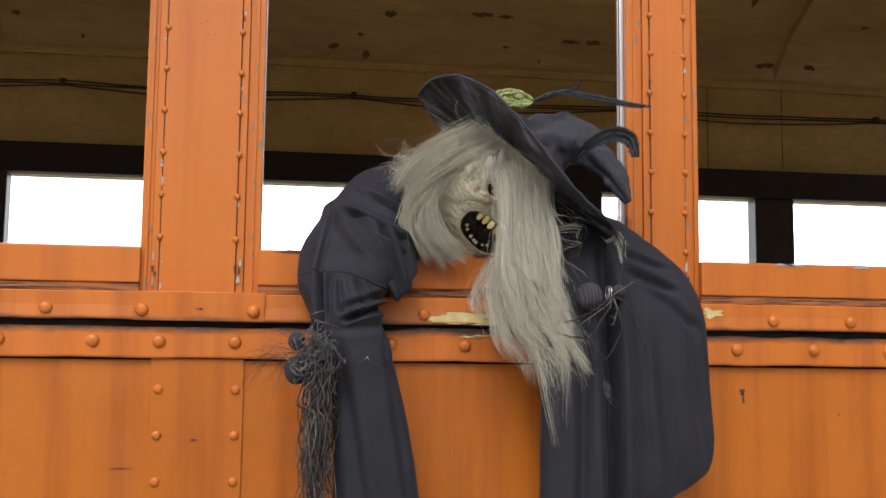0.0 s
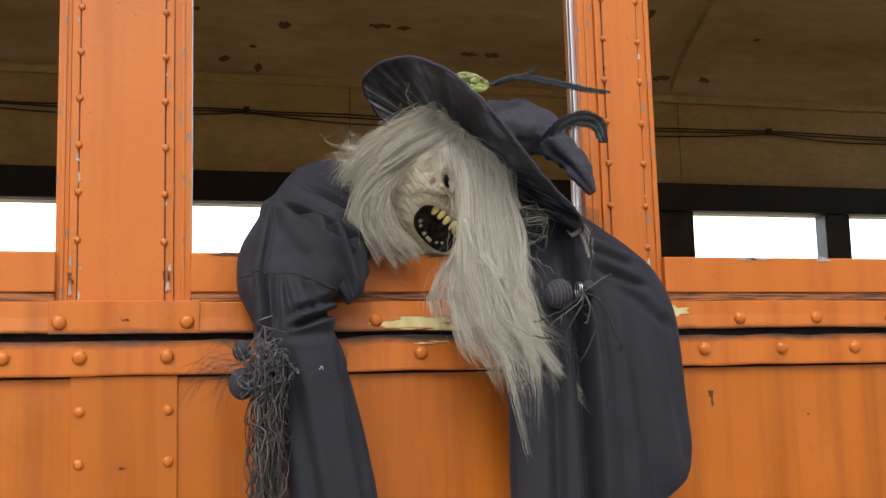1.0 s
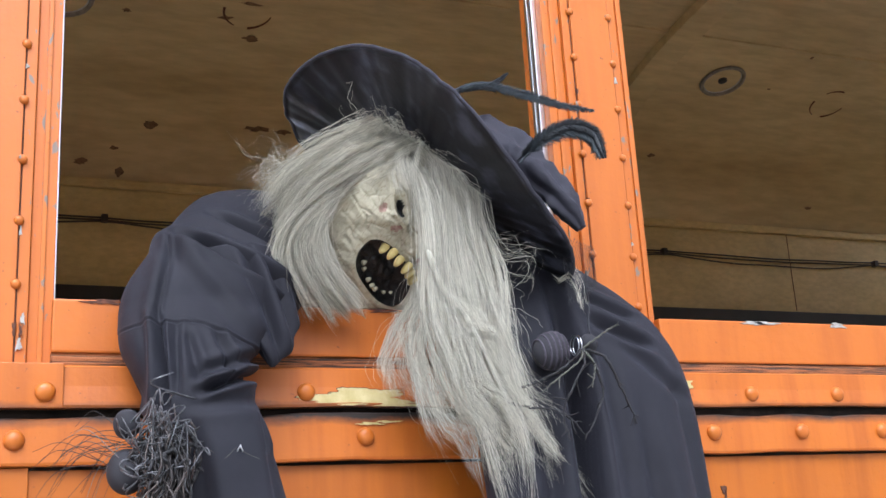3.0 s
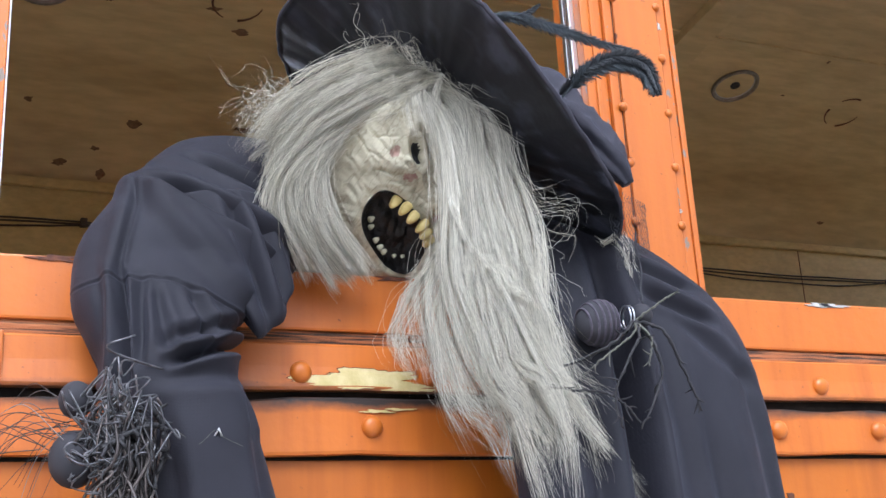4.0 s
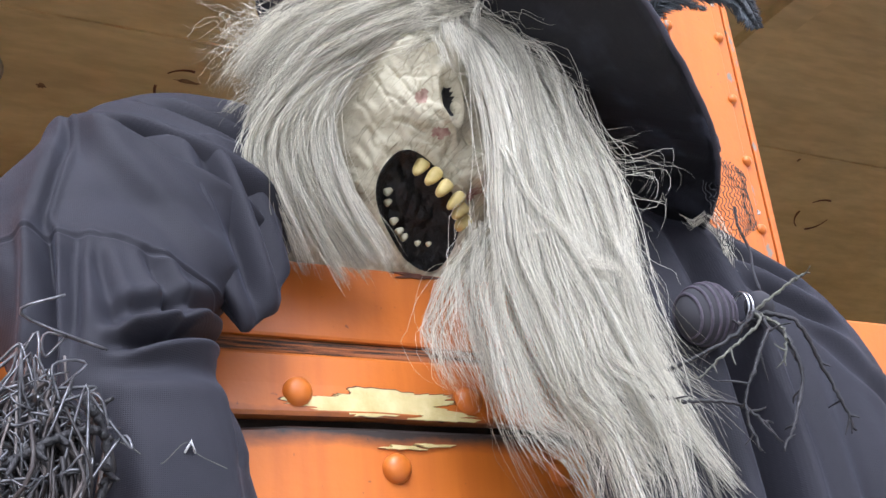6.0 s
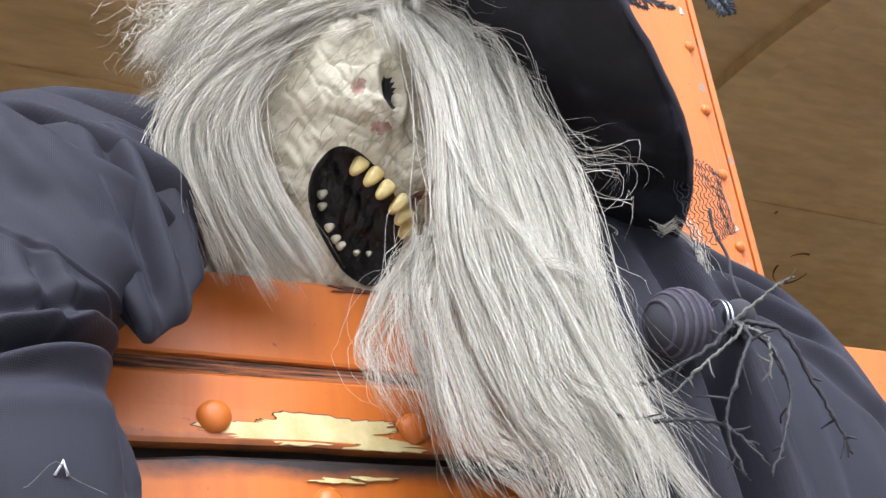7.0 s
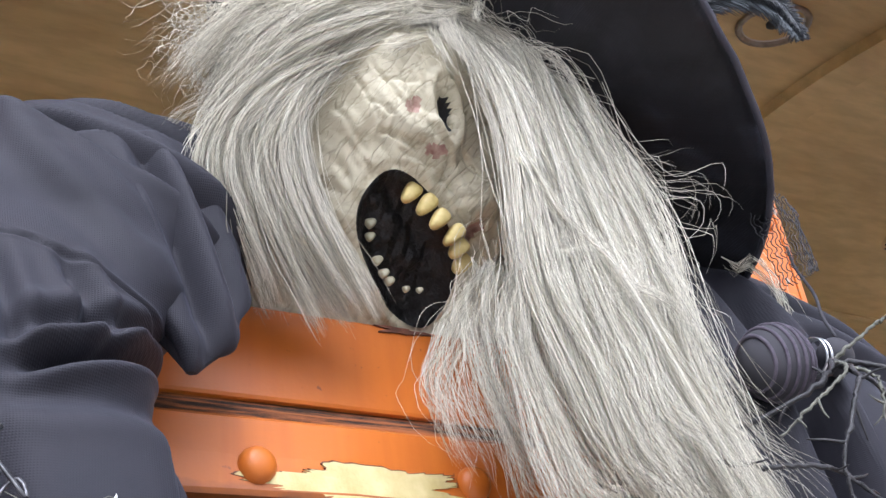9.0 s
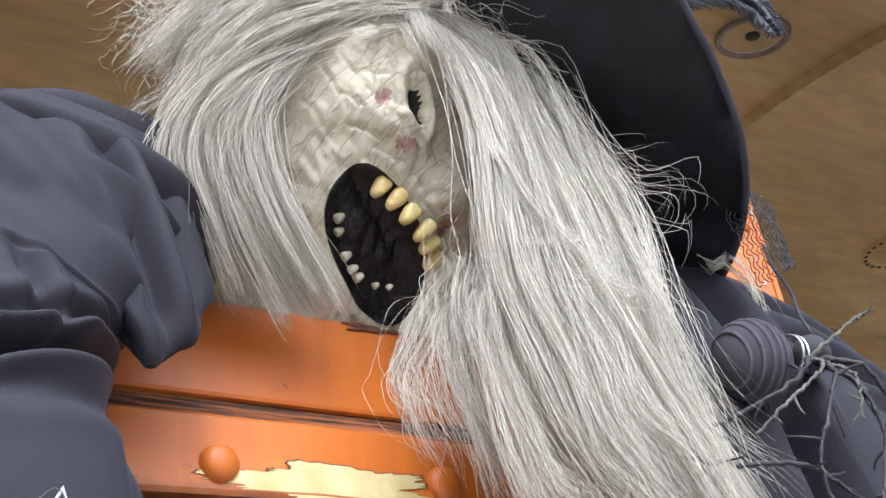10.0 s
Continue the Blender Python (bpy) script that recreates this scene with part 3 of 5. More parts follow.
for k in range(14):
    ceiling_stain(rnd.uniform(-1.5, 3.6), rnd.choice((rnd.uniform(0.4, 2.7), rnd.uniform(2.85, 2.93))), rnd.uniform(0.01, 0.05), rnd.uniform(0.006, 0.02), rnd.random())
for cx, cy in ((3.09, 2.3), (0.46, 2.2)):
    for a0, a1 in ((0.2, 1.4), (2.0, 3.2), (3.9, 4.9)):
        q = [(cx + 0.085 * math.cos(a), cy + 0.085 * math.sin(a), arch_z(cy + 0.085 * math.sin(a)) - 0.001) for a in np.linspace(a0, a1, 12)]
        v, f = tubes([q], [np.linspace(0.002, 0.005, 12)], 4)
        raw_part("ring_stain", v, f, RUST, ceiling)
for yy in (2.0,):
    part("panel_joint", box(X0, X1, yy - 0.012, yy + 0.012, arch_z(yy) - 0.006, arch_z(yy) + 0.01, 0.002), CREAM, ceiling)
q = [(2.084, 0.65, arch_z(0.65) - 0.001), (2.14, 0.84, arch_z(0.84) - 0.001), (2.174, 1.02, arch_z(1.02) - 0.001)]
v, f = tubes([spline(q, 8)], [0.003], 4)
raw_part("crack", v, f, RUST, ceiling)


def ceiling_lamp(x, y):
    """A round recessed lamp: steel ring, dished glass and a dark socket."""
    z = arch_z(y)
    slope = math.atan((arch_z(y + 0.01) - arch_z(y - 0.01)) / 0.02)
    t = thing("ceiling_lamp", (x, y, z), "unlit round ceiling lamp with a dull glass dish", "lamp", "", "ceiling lamps")

    def lathe(name, prof, mat, label=""):
        bm = bmesh.new()
        rows = [[bm.verts.new((r * math.cos(a), r * math.sin(a), h)) for a in np.linspace(0, 2 * math.pi, 28, endpoint=False)] for r, h in prof]
        for p, q in zip(rows, rows[1:]):
            for i in range(28):
                bm.faces.new((p[i], p[(i + 1) % 28], q[(i + 1) % 28], q[i]))
        bmesh.ops.rotate(bm, verts=bm.verts, cent=(0, 0, 0), matrix=Matrix.Rotation(slope, 3, "X"))
        bmesh.ops.translate(bm, verts=bm.verts, vec=(x, y, z))
        part(name, bm, mat, t, label, True)
    lathe("ring", [(0.082, 0.004), (0.098, -0.004), (0.094, -0.013), (0.084, -0.012), (0.080, 0.002)], STEEL, "dull metal ring")
    lathe("dish", [(0.081, -0.004), (0.07, 0.008), (0.045, 0.018), (0.02, 0.021), (0.001, 0.021)], GLASSDISH)
    lathe("socket", [(0.020, 0.02), (0.019, -0.006), (0.012, -0.010), (0.001, -0.010)], BLACK)
    return t


ceiling_lamp(2.48, 2.24)
ceiling_lamp(1.79, 0.825)
ceiling_lamp(-0.15, 2.24)
def ceiling_vent(x, y):
    """A domed round vent with a ring of dark holes in its flange."""
    z = arch_z(y)
    vent = thing("ceiling_vent", (x, y, z), "round cream ceiling vent with a ring of dark holes", "vent")
    bm = bmesh.new()
    rows = [[bm.verts.new((x + r * math.cos(a), y + r * math.sin(a), z + h)) for a in np.linspace(0, 2 * math.pi, 36, endpoint=False)] for r, h in ((0.112, 0.002), (0.108, -0.010), (0.084, -0.013), (0.078, -0.018), (0.055, -0.030), (0.02, -0.036), (0.001, -0.036))]
    for p, q in zip(rows, rows[1:]):
        for i in range(36):
            bm.faces.new((p[i], p[(i + 1) % 36], q[(i + 1) % 36], q[i]))
    part("plate", bm, CREAM, vent, "", True)
    for k in range(20):
        a = k * math.pi / 10
        v, f = ellipsoid((x + 0.096 * math.cos(a), y + 0.096 * math.sin(a), z - 0.012), ((0.0085, 0, 0), (0, 0.0085, 0), (0, 0, 0.002)), 10, 6)
        raw_part("hole", v, f, BLACK, vent)


ceiling_vent(3.14, 1.53)

# cables strung along the frieze
for k, (z, dip) in enumerate(((3.020, 0.014), (3.014, 0.034), (3.026, 0.008))):
    pts = []
    for i in range(121):
        x = X0 + (X1 - X0) * i / 120
        s = abs(((x - 0.07) / 1.25) % 1.0 - 0.5) * 2
        pts.append((x, DEPTH - 0.012 - 0.004 * k, z - dip * (1 - s * s) - 0.006 * noise.noise((x * 3, k * 9, 0))))
    v, f = tubes([pts], [0.0036], 6)
    c = raw_part("cable", v, f, CABLE)
    tagged(c, "thin black cable sagging along the cream frieze", "cable", "cables on the frieze")
for k in range(-3, 4):
    c = part("cable_clip", box(0.07 + 1.25 * k - 0.012, 0.07 + 1.25 * k + 0.012, DEPTH - 0.03, DEPTH - 0.0005, 3.008, 3.038, 0.003), CABLE)
    tagged(c, "small dark clip holding the cables on the frieze", "clip", "cable clips")


# ---- the figure that hangs over the sill ----
def loft(sections, seg=230, steps=300, power=2.4, folds=(), crumple=0.003, seed=0, hem=None, cap=True):
    """A cloth tube through sections (x, y, z, half width, half depth), with folds pressed into its front: (x, z) to (x, z), width, depth."""
    s = spline(sections, steps)
    c, hw, hd = s[:, :3], s[:, 3], s[:, 4]
    t = np.gradient(c, axis=0)
    t /= np.linalg.norm(t, axis=1)[:, None]
    d = np.cross(t, np.tile([1.0, 0, 0], (steps, 1)))
    d /= np.linalg.norm(d, axis=1)[:, None]
    w = np.tile([1.0, 0, 0], (steps, 1))
    vs, fs = np.zeros((steps * seg, 3)), []
    for i in range(steps):
        for j in range(seg):
            a = 2 * math.pi * j / seg
            ca, sa = math.cos(a), math.sin(a)
            ex = math.copysign(abs(ca) ** (2 / power), ca)
            ey = math.copysign(abs(sa) ** (2 / power), sa)
            p = c[i] + w[i] * hw[i] * ex + d[i] * hd[i] * ey
            out = w[i] * ex / hw[i] + d[i] * ey / hd[i]
            out = out / (np.linalg.norm(out) + 1e-9)
            k = crumple * (noise.noise((p[0] * 16, p[1] * 16, p[2] * 9 + seed)) + 0.5 * noise.noise((p[0] * 38, p[1] * 38, p[2] * 22 + seed)))
            if out[1] < 0.5:
                for (x0, z0), (x1, z1), wd, dp in folds:
                    lx, lz = x1 - x0, z1 - z0
                    ll = math.hypot(lx, lz)
                    u = ((p[0] - x0) * lx + (p[2] - z0) * lz) / ll ** 2
                    v = ((p[0] - x0) * -lz + (p[2] - z0) * lx) / ll
                    if -0.25 < u < 1.25:
                        fade = min(1.0, max(0.0, (u + 0.25) / 0.35)) * min(1.0, max(0.0, (1.25 - u) / 0.35))
                        q = v / wd
                        k += -dp * fade * math.exp(-q * q) + 0.45 * dp * fade * math.exp(-((q - 1.6) / 0.9) ** 2) + 0.25 * dp * fade * math.exp(-((q + 1.7) / 0.9) ** 2)
            p = p + out * k
            if hem and i < 60:
                p[2] += hem(p[0]) * (1 - i / 60)
            vs[i * seg + j] = p
    for i in range(steps - 1):
        for j in range(seg):
            a, b = i * seg + j, i * seg + (j + 1) % seg
            fs.append((a, b, b + seg, a + seg))
    if cap:
        fs.append(tuple(range((steps - 1) * seg, steps * seg)))
        fs.append(tuple(range(seg))[::-1])
    return vs, fs


left_arm = loft(seg=300, steps=400, sections=[(-0.081, -0.088, 1.408, 0.080, 0.058), (-0.092, -0.090, 1.565, 0.073, 0.058), (-0.109, -0.085, 1.702, 0.064, 0.055),
                 (-0.128, -0.080, 1.801, 0.061, 0.058), (-0.145, -0.070, 1.862, 0.061, 0.055), (-0.151, -0.059, 1.899, 0.069, 0.052), (-0.150, -0.050, 1.925, 0.081, 0.050), (-0.140, -0.034, 1.957, 0.092, 0.050),
                 (-0.112, -0.013, 1.998, 0.110, 0.062), (-0.081, 0.034, 2.065, 0.098, 0.062), (-0.027, 0.109, 2.116, 0.10, 0.06), (0.045, 0.234, 2.070, 0.13, 0.09)],
                folds=[((-0.182, 2.060), (-0.204, 1.955), 0.009, -0.006), ((-0.174, 2.060), (-0.196, 1.955), 0.0024, 0.004), ((-0.204, 1.942), (-0.198, 1.845), 0.005, -0.009), ((-0.193, 1.942), (-0.190, 1.850), 0.0035, 0.010), ((-0.176, 1.938), (-0.180, 1.870), 0.005, 0.006),
                       ((-0.150, 2.062), (-0.040, 2.002), 0.007, 0.018), ((-0.168, 2.062), (-0.075, 1.945), 0.014, -0.012), ((-0.140, 2.030), (-0.085, 1.960), 0.010, 0.008), ((-0.105, 2.095), (-0.015, 2.040), 0.006, 0.014),
                       ((-0.230, 1.940), (-0.200, 1.945), 0.0016, 0.0014), ((-0.200, 1.945), (-0.150, 1.944), 0.0016, 0.0016), ((-0.150, 1.944), (-0.075, 1.916), 0.0018, 0.0022),
                       ((-0.146, 1.864), (-0.070, 1.892), 0.0055, 0.019), ((-0.150, 1.884), (-0.080, 1.908), 0.007, 0.007), ((-0.160, 1.846), (-0.090, 1.852), 0.009, 0.006), ((-0.130, 1.930), (-0.112, 1.885), 0.006, 0.008), ((-0.165, 1.930), (-0.155, 1.875), 0.006, 0.006),
                       ((-0.082, 1.835), (-0.076, 1.800), 0.004, 0.008), ((-0.075, 1.80), (-0.045, 1.60), 0.009, 0.006), ((-0.16, 1.79), (-0.12, 1.56), 0.012, 0.007)], crumple=0.0012, seed=3)
flap = loft([(-0.085, -0.024, 2.040, 0.075, 0.040), (-0.076, -0.040, 1.990, 0.056, 0.034), (-0.062, -0.053, 1.948, 0.039, 0.022), (-0.056, -0.060, 1.922, 0.024, 0.013), (-0.057, -0.062, 1.907, 0.010, 0.006), (-0.058, -0.062, 1.900, 0.003, 0.002)],
            140, 110, 1.45, [((-0.085, 2.03), (-0.052, 1.925), 0.007, 0.012), ((-0.125, 1.995), (-0.075, 1.915), 0.005, 0.012), ((-0.055, 2.02), (-0.030, 1.945), 0.006, 0.008)], 0.0015, 5)
right_arm = loft([(0.346, -0.102, 1.50, 0.155, 0.045), (0.351, -0.102, 1.60, 0.157, 0.050), (0.352, -0.092, 1.77, 0.154, 0.054),
                  (0.346, -0.074, 1.88, 0.158, 0.058), (0.336, -0.054, 1.945, 0.146, 0.060), (0.318, -0.030, 1.988, 0.118, 0.060), (0.298, 0.010, 2.018, 0.090, 0.060), (0.265, 0.10, 2.02, 0.085, 0.06), (0.15, 0.24, 2.01, 0.12, 0.08)],
                 folds=[((0.308, 1.93), (0.316, 1.48), 0.013, 0.045), ((0.262, 1.80), (0.255, 1.48), 0.010, 0.010), ((0.40, 1.80), (0.43, 1.50), 0.018, 0.010), ((0.36, 1.955), (0.43, 1.925), 0.008, 0.012),
                        ((0.35, 1.992), (0.42, 1.965), 0.007, 0.009), ((0.465, 1.86), (0.490, 1.60), 0.012, 0.006), ((0.40, 1.915), (0.47, 1.86), 0.010, 0.007), ((0.36, 1.88), (0.375, 1.62), 0.012, 0.007)],
                 crumple=0.002, seed=9, hem=lambda x: 0.038 + 0.60 * (x - 0.38))
torso = ellipsoid((0.107, 0.332, 1.934), ((0.24, 0, 0), (0, 0.2, 0), (0, 0, 0.17)), 40, 24)
collar = loft([(0.083, 0.176, 2.030, 0.15, 0.07), (0.100, 0.098, 2.043, 0.125, 0.075), (0.118, 0.044, 2.051, 0.10, 0.075)], 48, 24, crumple=0.006, seed=7)

# head: an old mask lying on its cheek, mouth open
HC, HR = np.array((0.103, 0.039, 2.093)), np.array((0.110, 0.118, 0.120))
MC, MA, MB = (0.1025, 2.0325), (0.84, -0.542), (0.542, 0.84)
CREASES = (((0.040, 2.118), (0.062, 2.088), 0.0016), ((0.052, 2.122), (0.074, 2.100), 0.0010), ((0.034, 2.095), (0.058, 2.074), 0.0012), ((0.046, 2.078), (0.066, 2.060), 0.0013),
           ((0.064, 2.084), (0.092, 2.078), 0.0026), ((0.080, 2.076), (0.104, 2.070), 0.0016), ((0.052, 2.100), (0.070, 2.092), 0.0010), ((0.040, 2.070), (0.060, 2.048), 0.0012), ((0.060, 2.112), (0.084, 2.114), 0.0009),
           ((0.098, 2.118), (0.122, 2.124), 0.0012), ((0.094, 2.090), (0.112, 2.080), 0.0018), ((0.112, 2.068), (0.128, 2.060), 0.0014), ((0.120, 2.056), (0.138, 2.046), 0.0016), ((0.030, 2.058), (0.052, 2.034), 0.0010),
           ((0.070, 2.130), (0.095, 2.134), 0.0008), ((0.126, 2.080), (0.142, 2.070), 0.0016))
hv, hf = ellipsoid((0, 0, 0), ((1, 0, 0), (0, 0, 1), (0, -1, 0)), 360, 250)
head_v, mouth_w, eye_w, sore_w = [], [], [], []
for p in hv:
    p = p / (np.sum(np.abs(p) ** 2.8) ** (1 / 2.8))
    q = HC + p * HR
    n3 = Vector((float(q[0]), float(q[1]), float(q[2])))
    lift = 0.0010 * noise.noise(n3 * 40) + 0.0006 * noise.noise(n3 * 110) + 0.0030 * noise.noise(n3 * 17)
    wr = q[0] * 0.62 + q[2] * 0.78
    lift += 0.0006 * math.sin(420 * wr + 9 * noise.noise(n3 * 22)) + 0.0014 * abs(noise.noise(Vector((wr * 190, (q[0] * 0.78 - q[2] * 0.62) * 36, 2.0))))
    front = q[1] < HC[1] - 0.02
    dx, dz = q[0] - MC[0], q[2] - MC[1]
    m = (dx * MA[0] + dz * MA[1]) / 0.0455, (dx * MB[0] + dz * MB[1]) / 0.0235
    mm = (abs(m[0]) ** 2.5 + abs(m[1]) ** 2.5) ** 0.4
    if front and abs(mm - 1) < 0.04:
        q[0], q[2] = MC[0] + dx / mm, MC[1] + dz / mm
        mm = 1.0
    ee = 9.0
    if front:
        th = math.atan2(m[1], m[0])
        lift += -0.024 * max(0.0, 1 - mm ** 5) ** 0.7 + 0.0022 * math.exp(-((mm - 1.15) / 0.16) ** 2)
        lift += 0.0009 * math.sin(26 * th + 12 * noise.noise(n3 * 45)) * math.exp(-((mm - 1.5) / 0.3) ** 2)
        if mm < 1.0:
            lift += 0.007 * noise.noise(n3 * 60) + 0.004 * noise.noise(n3 * 140) + 0.010 * math.exp(-((m[0] + 0.1) / 0.5) ** 2 - ((m[1] + 0.1) / 0.5) ** 2)
        ex, ez = q[0] - 0.1065, q[2] - 2.101
        ee = math.hypot((ex * 0.93 + ez * 0.37) / 0.0062, (ez * 0.93 - ex * 0.37) / 0.0135)
        lift += -0.009 * max(0.0, 1 - ee * ee) + 0.004 * math.exp(-((ee - 1.6) / 0.4) ** 2)
        lift += 0.016 * math.exp(-((q[0] - 0.144) / 0.015) ** 2 - ((q[2] - 2.060) / 0.014) ** 2)
        lift += -0.012 * math.exp(-((q[0] - 0.146) / 0.006) ** 2 - ((q[2] - 2.047) / 0.005) ** 2)
        lift += 0.006 * math.exp(-((q[0] - 0.070) / 0.022) ** 2 - ((q[2] - 2.098) / 0.016) ** 2) + 0.006 * math.exp(-((q[0] - 0.098) / 0.018) ** 2 - ((q[2] - 2.086) / 0.010) ** 2)
        lift += -0.004 * math.exp(-((q[0] - 0.083) / 0.004) ** 2 - ((q[2] - 2.099) / 0.005) ** 2)
        lift += 0.004 * math.exp(-((q[0] - 0.085) / 0.05) ** 2 - ((q[2] - 2.140) / 0.022) ** 2)
        for (ax0, az0), (ax1, az1), dp in CREASES:
            lx, lz = ax1 - ax0, az1 - az0
            ll = math.hypot(lx, lz)
            u = ((q[0] - ax0) * lx + (q[2] - az0) * lz) / ll ** 2
            if -0.1 < u < 1.1:
                w = ((q[2] - az0) * lx - (q[0] - ax0) * lz) / ll + 0.0016 * noise.noise(n3 * 70)
                lift -= 1.7 * dp * math.exp(-(w / 0.0012) ** 2) * min(1.0, (u + 0.1) * 5, (1.1 - u) * 5)
    mouth_w.append(mm if front else 9.0)
    eye_w.append(ee)
    s1 = math.hypot((q[0] - 0.083) / 0.005, (q[2] - 2.099) / 0.006)
    s2 = math.hypot((q[0] - 0.031) / 0.008, (q[2] - 2.127) / 0.006)
    s3 = math.hypot((q[0] - 0.103) / 0.007, (q[2] - 2.079) / 0.003)
    s4 = math.hypot((q[0] - 0.146) / 0.006, (q[2] - 2.047) / 0.005)
    sore_w.append(min(s1, s2, s3, s4) + 0.5 * noise.noise(n3 * 150) if front else 9.0)
    q = q + p / np.linalg.norm(p) * lift
    drop = 2.09 - q[2]
    q[1] += (0.82 if drop > 0 else 0.5) * max(-0.05, min(0.085, drop)) * min(1.0, max(0.0, (HC[1] - q[1]) / 0.09))
    q[2] = max(q[2], 1.995)
    head_v.append(q)
hix = []
for f in hf:
    a = f[0]
    hix.append(2 if sum(mouth_w[k] for k in f) / len(f) < 0.995 or eye_w[a] < 0.78 else 3 if sore_w[a] < 1.0 else 1)
pieces = [(*left_arm, 0), (*flap, 0), (*right_arm, 0), (*torso, 0), (*collar, 0), (np.array(head_v), hf, hix)]


def tooth(c, axes):
    """A blunt tooth, squarer at its root than at its tip."""
    v, f = ellipsoid((0, 0, 0), np.eye(3), 16, 12)
    v = np.sign(v) * np.abs(v) ** 0.72
    v[:, 2] *= 1.0 - 0.32 * v[:, 0]
    return np.array(c) + v @ np.array(axes), f


rnd = random.Random(11)
for c in ((0.094, -0.050, 2.058), (0.1045, -0.050, 2.0505), (0.1135, -0.049, 2.0415), (0.1255, -0.045, 2.034), (0.1315, -0.039, 2.0285), (0.1375, -0.031, 2.0225)):
    ln, wd = 0.0084 + rnd.uniform(-0.0007, 0.0009), 0.0054 + rnd.uniform(-0.0005, 0.0005)
    ax = np.array((-0.60 + rnd.uniform(-0.08, 0.08), 0.28, -0.72))
    side = np.array((0.72, 0.10, -0.60))
    pieces.append((*tooth(c, (ax * ln, np.array((0.0012, -0.0042, 0)), side * wd)), 4))
for x, y, z, w in ((0.074, -0.028, 2.044, 0.0036), (0.0755, -0.023, 2.037, 0.0032), (0.0835, -0.015, 2.025, 0.0034), (0.0895, -0.011, 2.0185, 0.0034), (0.094, -0.009, 2.0145, 0.0034), (0.106, -0.009, 2.0105, 0.0024), (0.115, -0.011, 2.010, 0.0022)):
    pieces.append((*tooth((x, y, z), (np.array((w * 0.9, -w * 0.2, w * 0.5)), np.array((0, -w * 0.8, 0)), np.array((-w * 0.4, 0.1 * w, w * 0.8)))), 5))
pieces.append((*ellipsoid((0.1170, -0.079, 2.101), ((0.0066, 0, 0.002), (0, 0.008, 0), (-0.002, 0, 0.0105)), 20, 14), 1))
fv, ff, fi = join(pieces)
figure = raw_part("halloween_mannequin", fv, ff, [COAT, SKIN, MOUTH, SORE, TOOTH, TOOTHPALE], None, "", True, fi, at=(0.096, -0.007, 1.447))
tagged(figure, "slumped halloween mannequin, dark robe, pale gaping mask, draped over the sill", "mannequin")


# ---- wig ----
HATC = np.array((0.166, -0.014, 2.157))
n_ax = np.array((0.673, 0.006, 0.740)); n_ax /= np.linalg.norm(n_ax)
d1 = np.array((0.745, -0.31, -0.587)); d1 -= n_ax * d1.dot(n_ax); d1 /= np.linalg.norm(d1)
d2 = np.cross(n_ax, d1)
hair_groups = {}
hair_paths, hair_radii = [], []
hr = np.random.RandomState(5)


def wander(n, size):
    """A smooth random drift along a strand, zero at its root."""
    k = hr.normal(0, size * 0.5, (8, 3))
    k[0] = 0
    return spline(np.cumsum(k, axis=0), n)


def clump(pts, n, s0, s1, wave=0.004, radius=0.00020, samples=20, length=(0.78, 1.03), frizz=0.0005, flat=0.6, lock=28):
    """n strands that follow the guide, s0 and s1 apart at root and tip, gathered in separate locks."""
    g = spline(pts, samples * 2)
    m = max(4, n // lock)
    locks = hr.normal(0, 1, (m, 3)) * (1, flat, 1)
    lock_end = hr.uniform(length[0], length[1], m)
    lock_path = [wander(samples, wave * hr.uniform(0.5, 1.5)) * (1, flat, 1) for _ in range(m)]
    for _ in range(n):
        b = hr.randint(m)
        loose = hr.choice((0.10, 0.32, 1.2), p=(0.66, 0.22, 0.12))
        own = hr.normal(0, 1, 3) * (1, flat, 1) * loose
        u = np.linspace(0, min(lock_end[b] * hr.uniform(0.88, 1.04), 1.0), samples)
        idx = u * (len(g) - 1)
        i0 = np.minimum(idx.astype(int), len(g) - 2)
        p = g[i0] + (g[i0 + 1] - g[i0]) * (idx - i0)[:, None]
        sp = s0 + (s1 - s0) * u
        p = p + locks[b][None, :] * sp[:, None] + own[None, :] * (sp * (1.1 - 0.45 * u))[:, None]
        p = p + lock_path[b] * hr.uniform(0.85, 1.15) + wander(samples, wave * 0.3 * (3.0 if loose > 1 else 1.0))
        p += np.cumsum(hr.normal(0, frizz, (samples, 3)), axis=0) * u[:, None] * 0.7
        over = np.maximum(0.0, (p - HATC) @ n_ax + 0.007)
        p = p - over[:, None] * n_ax * (np.linalg.norm(p - HATC, axis=1) < 0.23)[:, None]
        hair_paths.append(p)
        hair_radii.append(radius * hr.uniform(0.6, 1.3) * np.interp(u / u[-1], [0, 0.75, 1], [1, 0.9, 0.25]))


hair_paths, hair_radii = hair_groups.setdefault("short_curtain", ([], []))
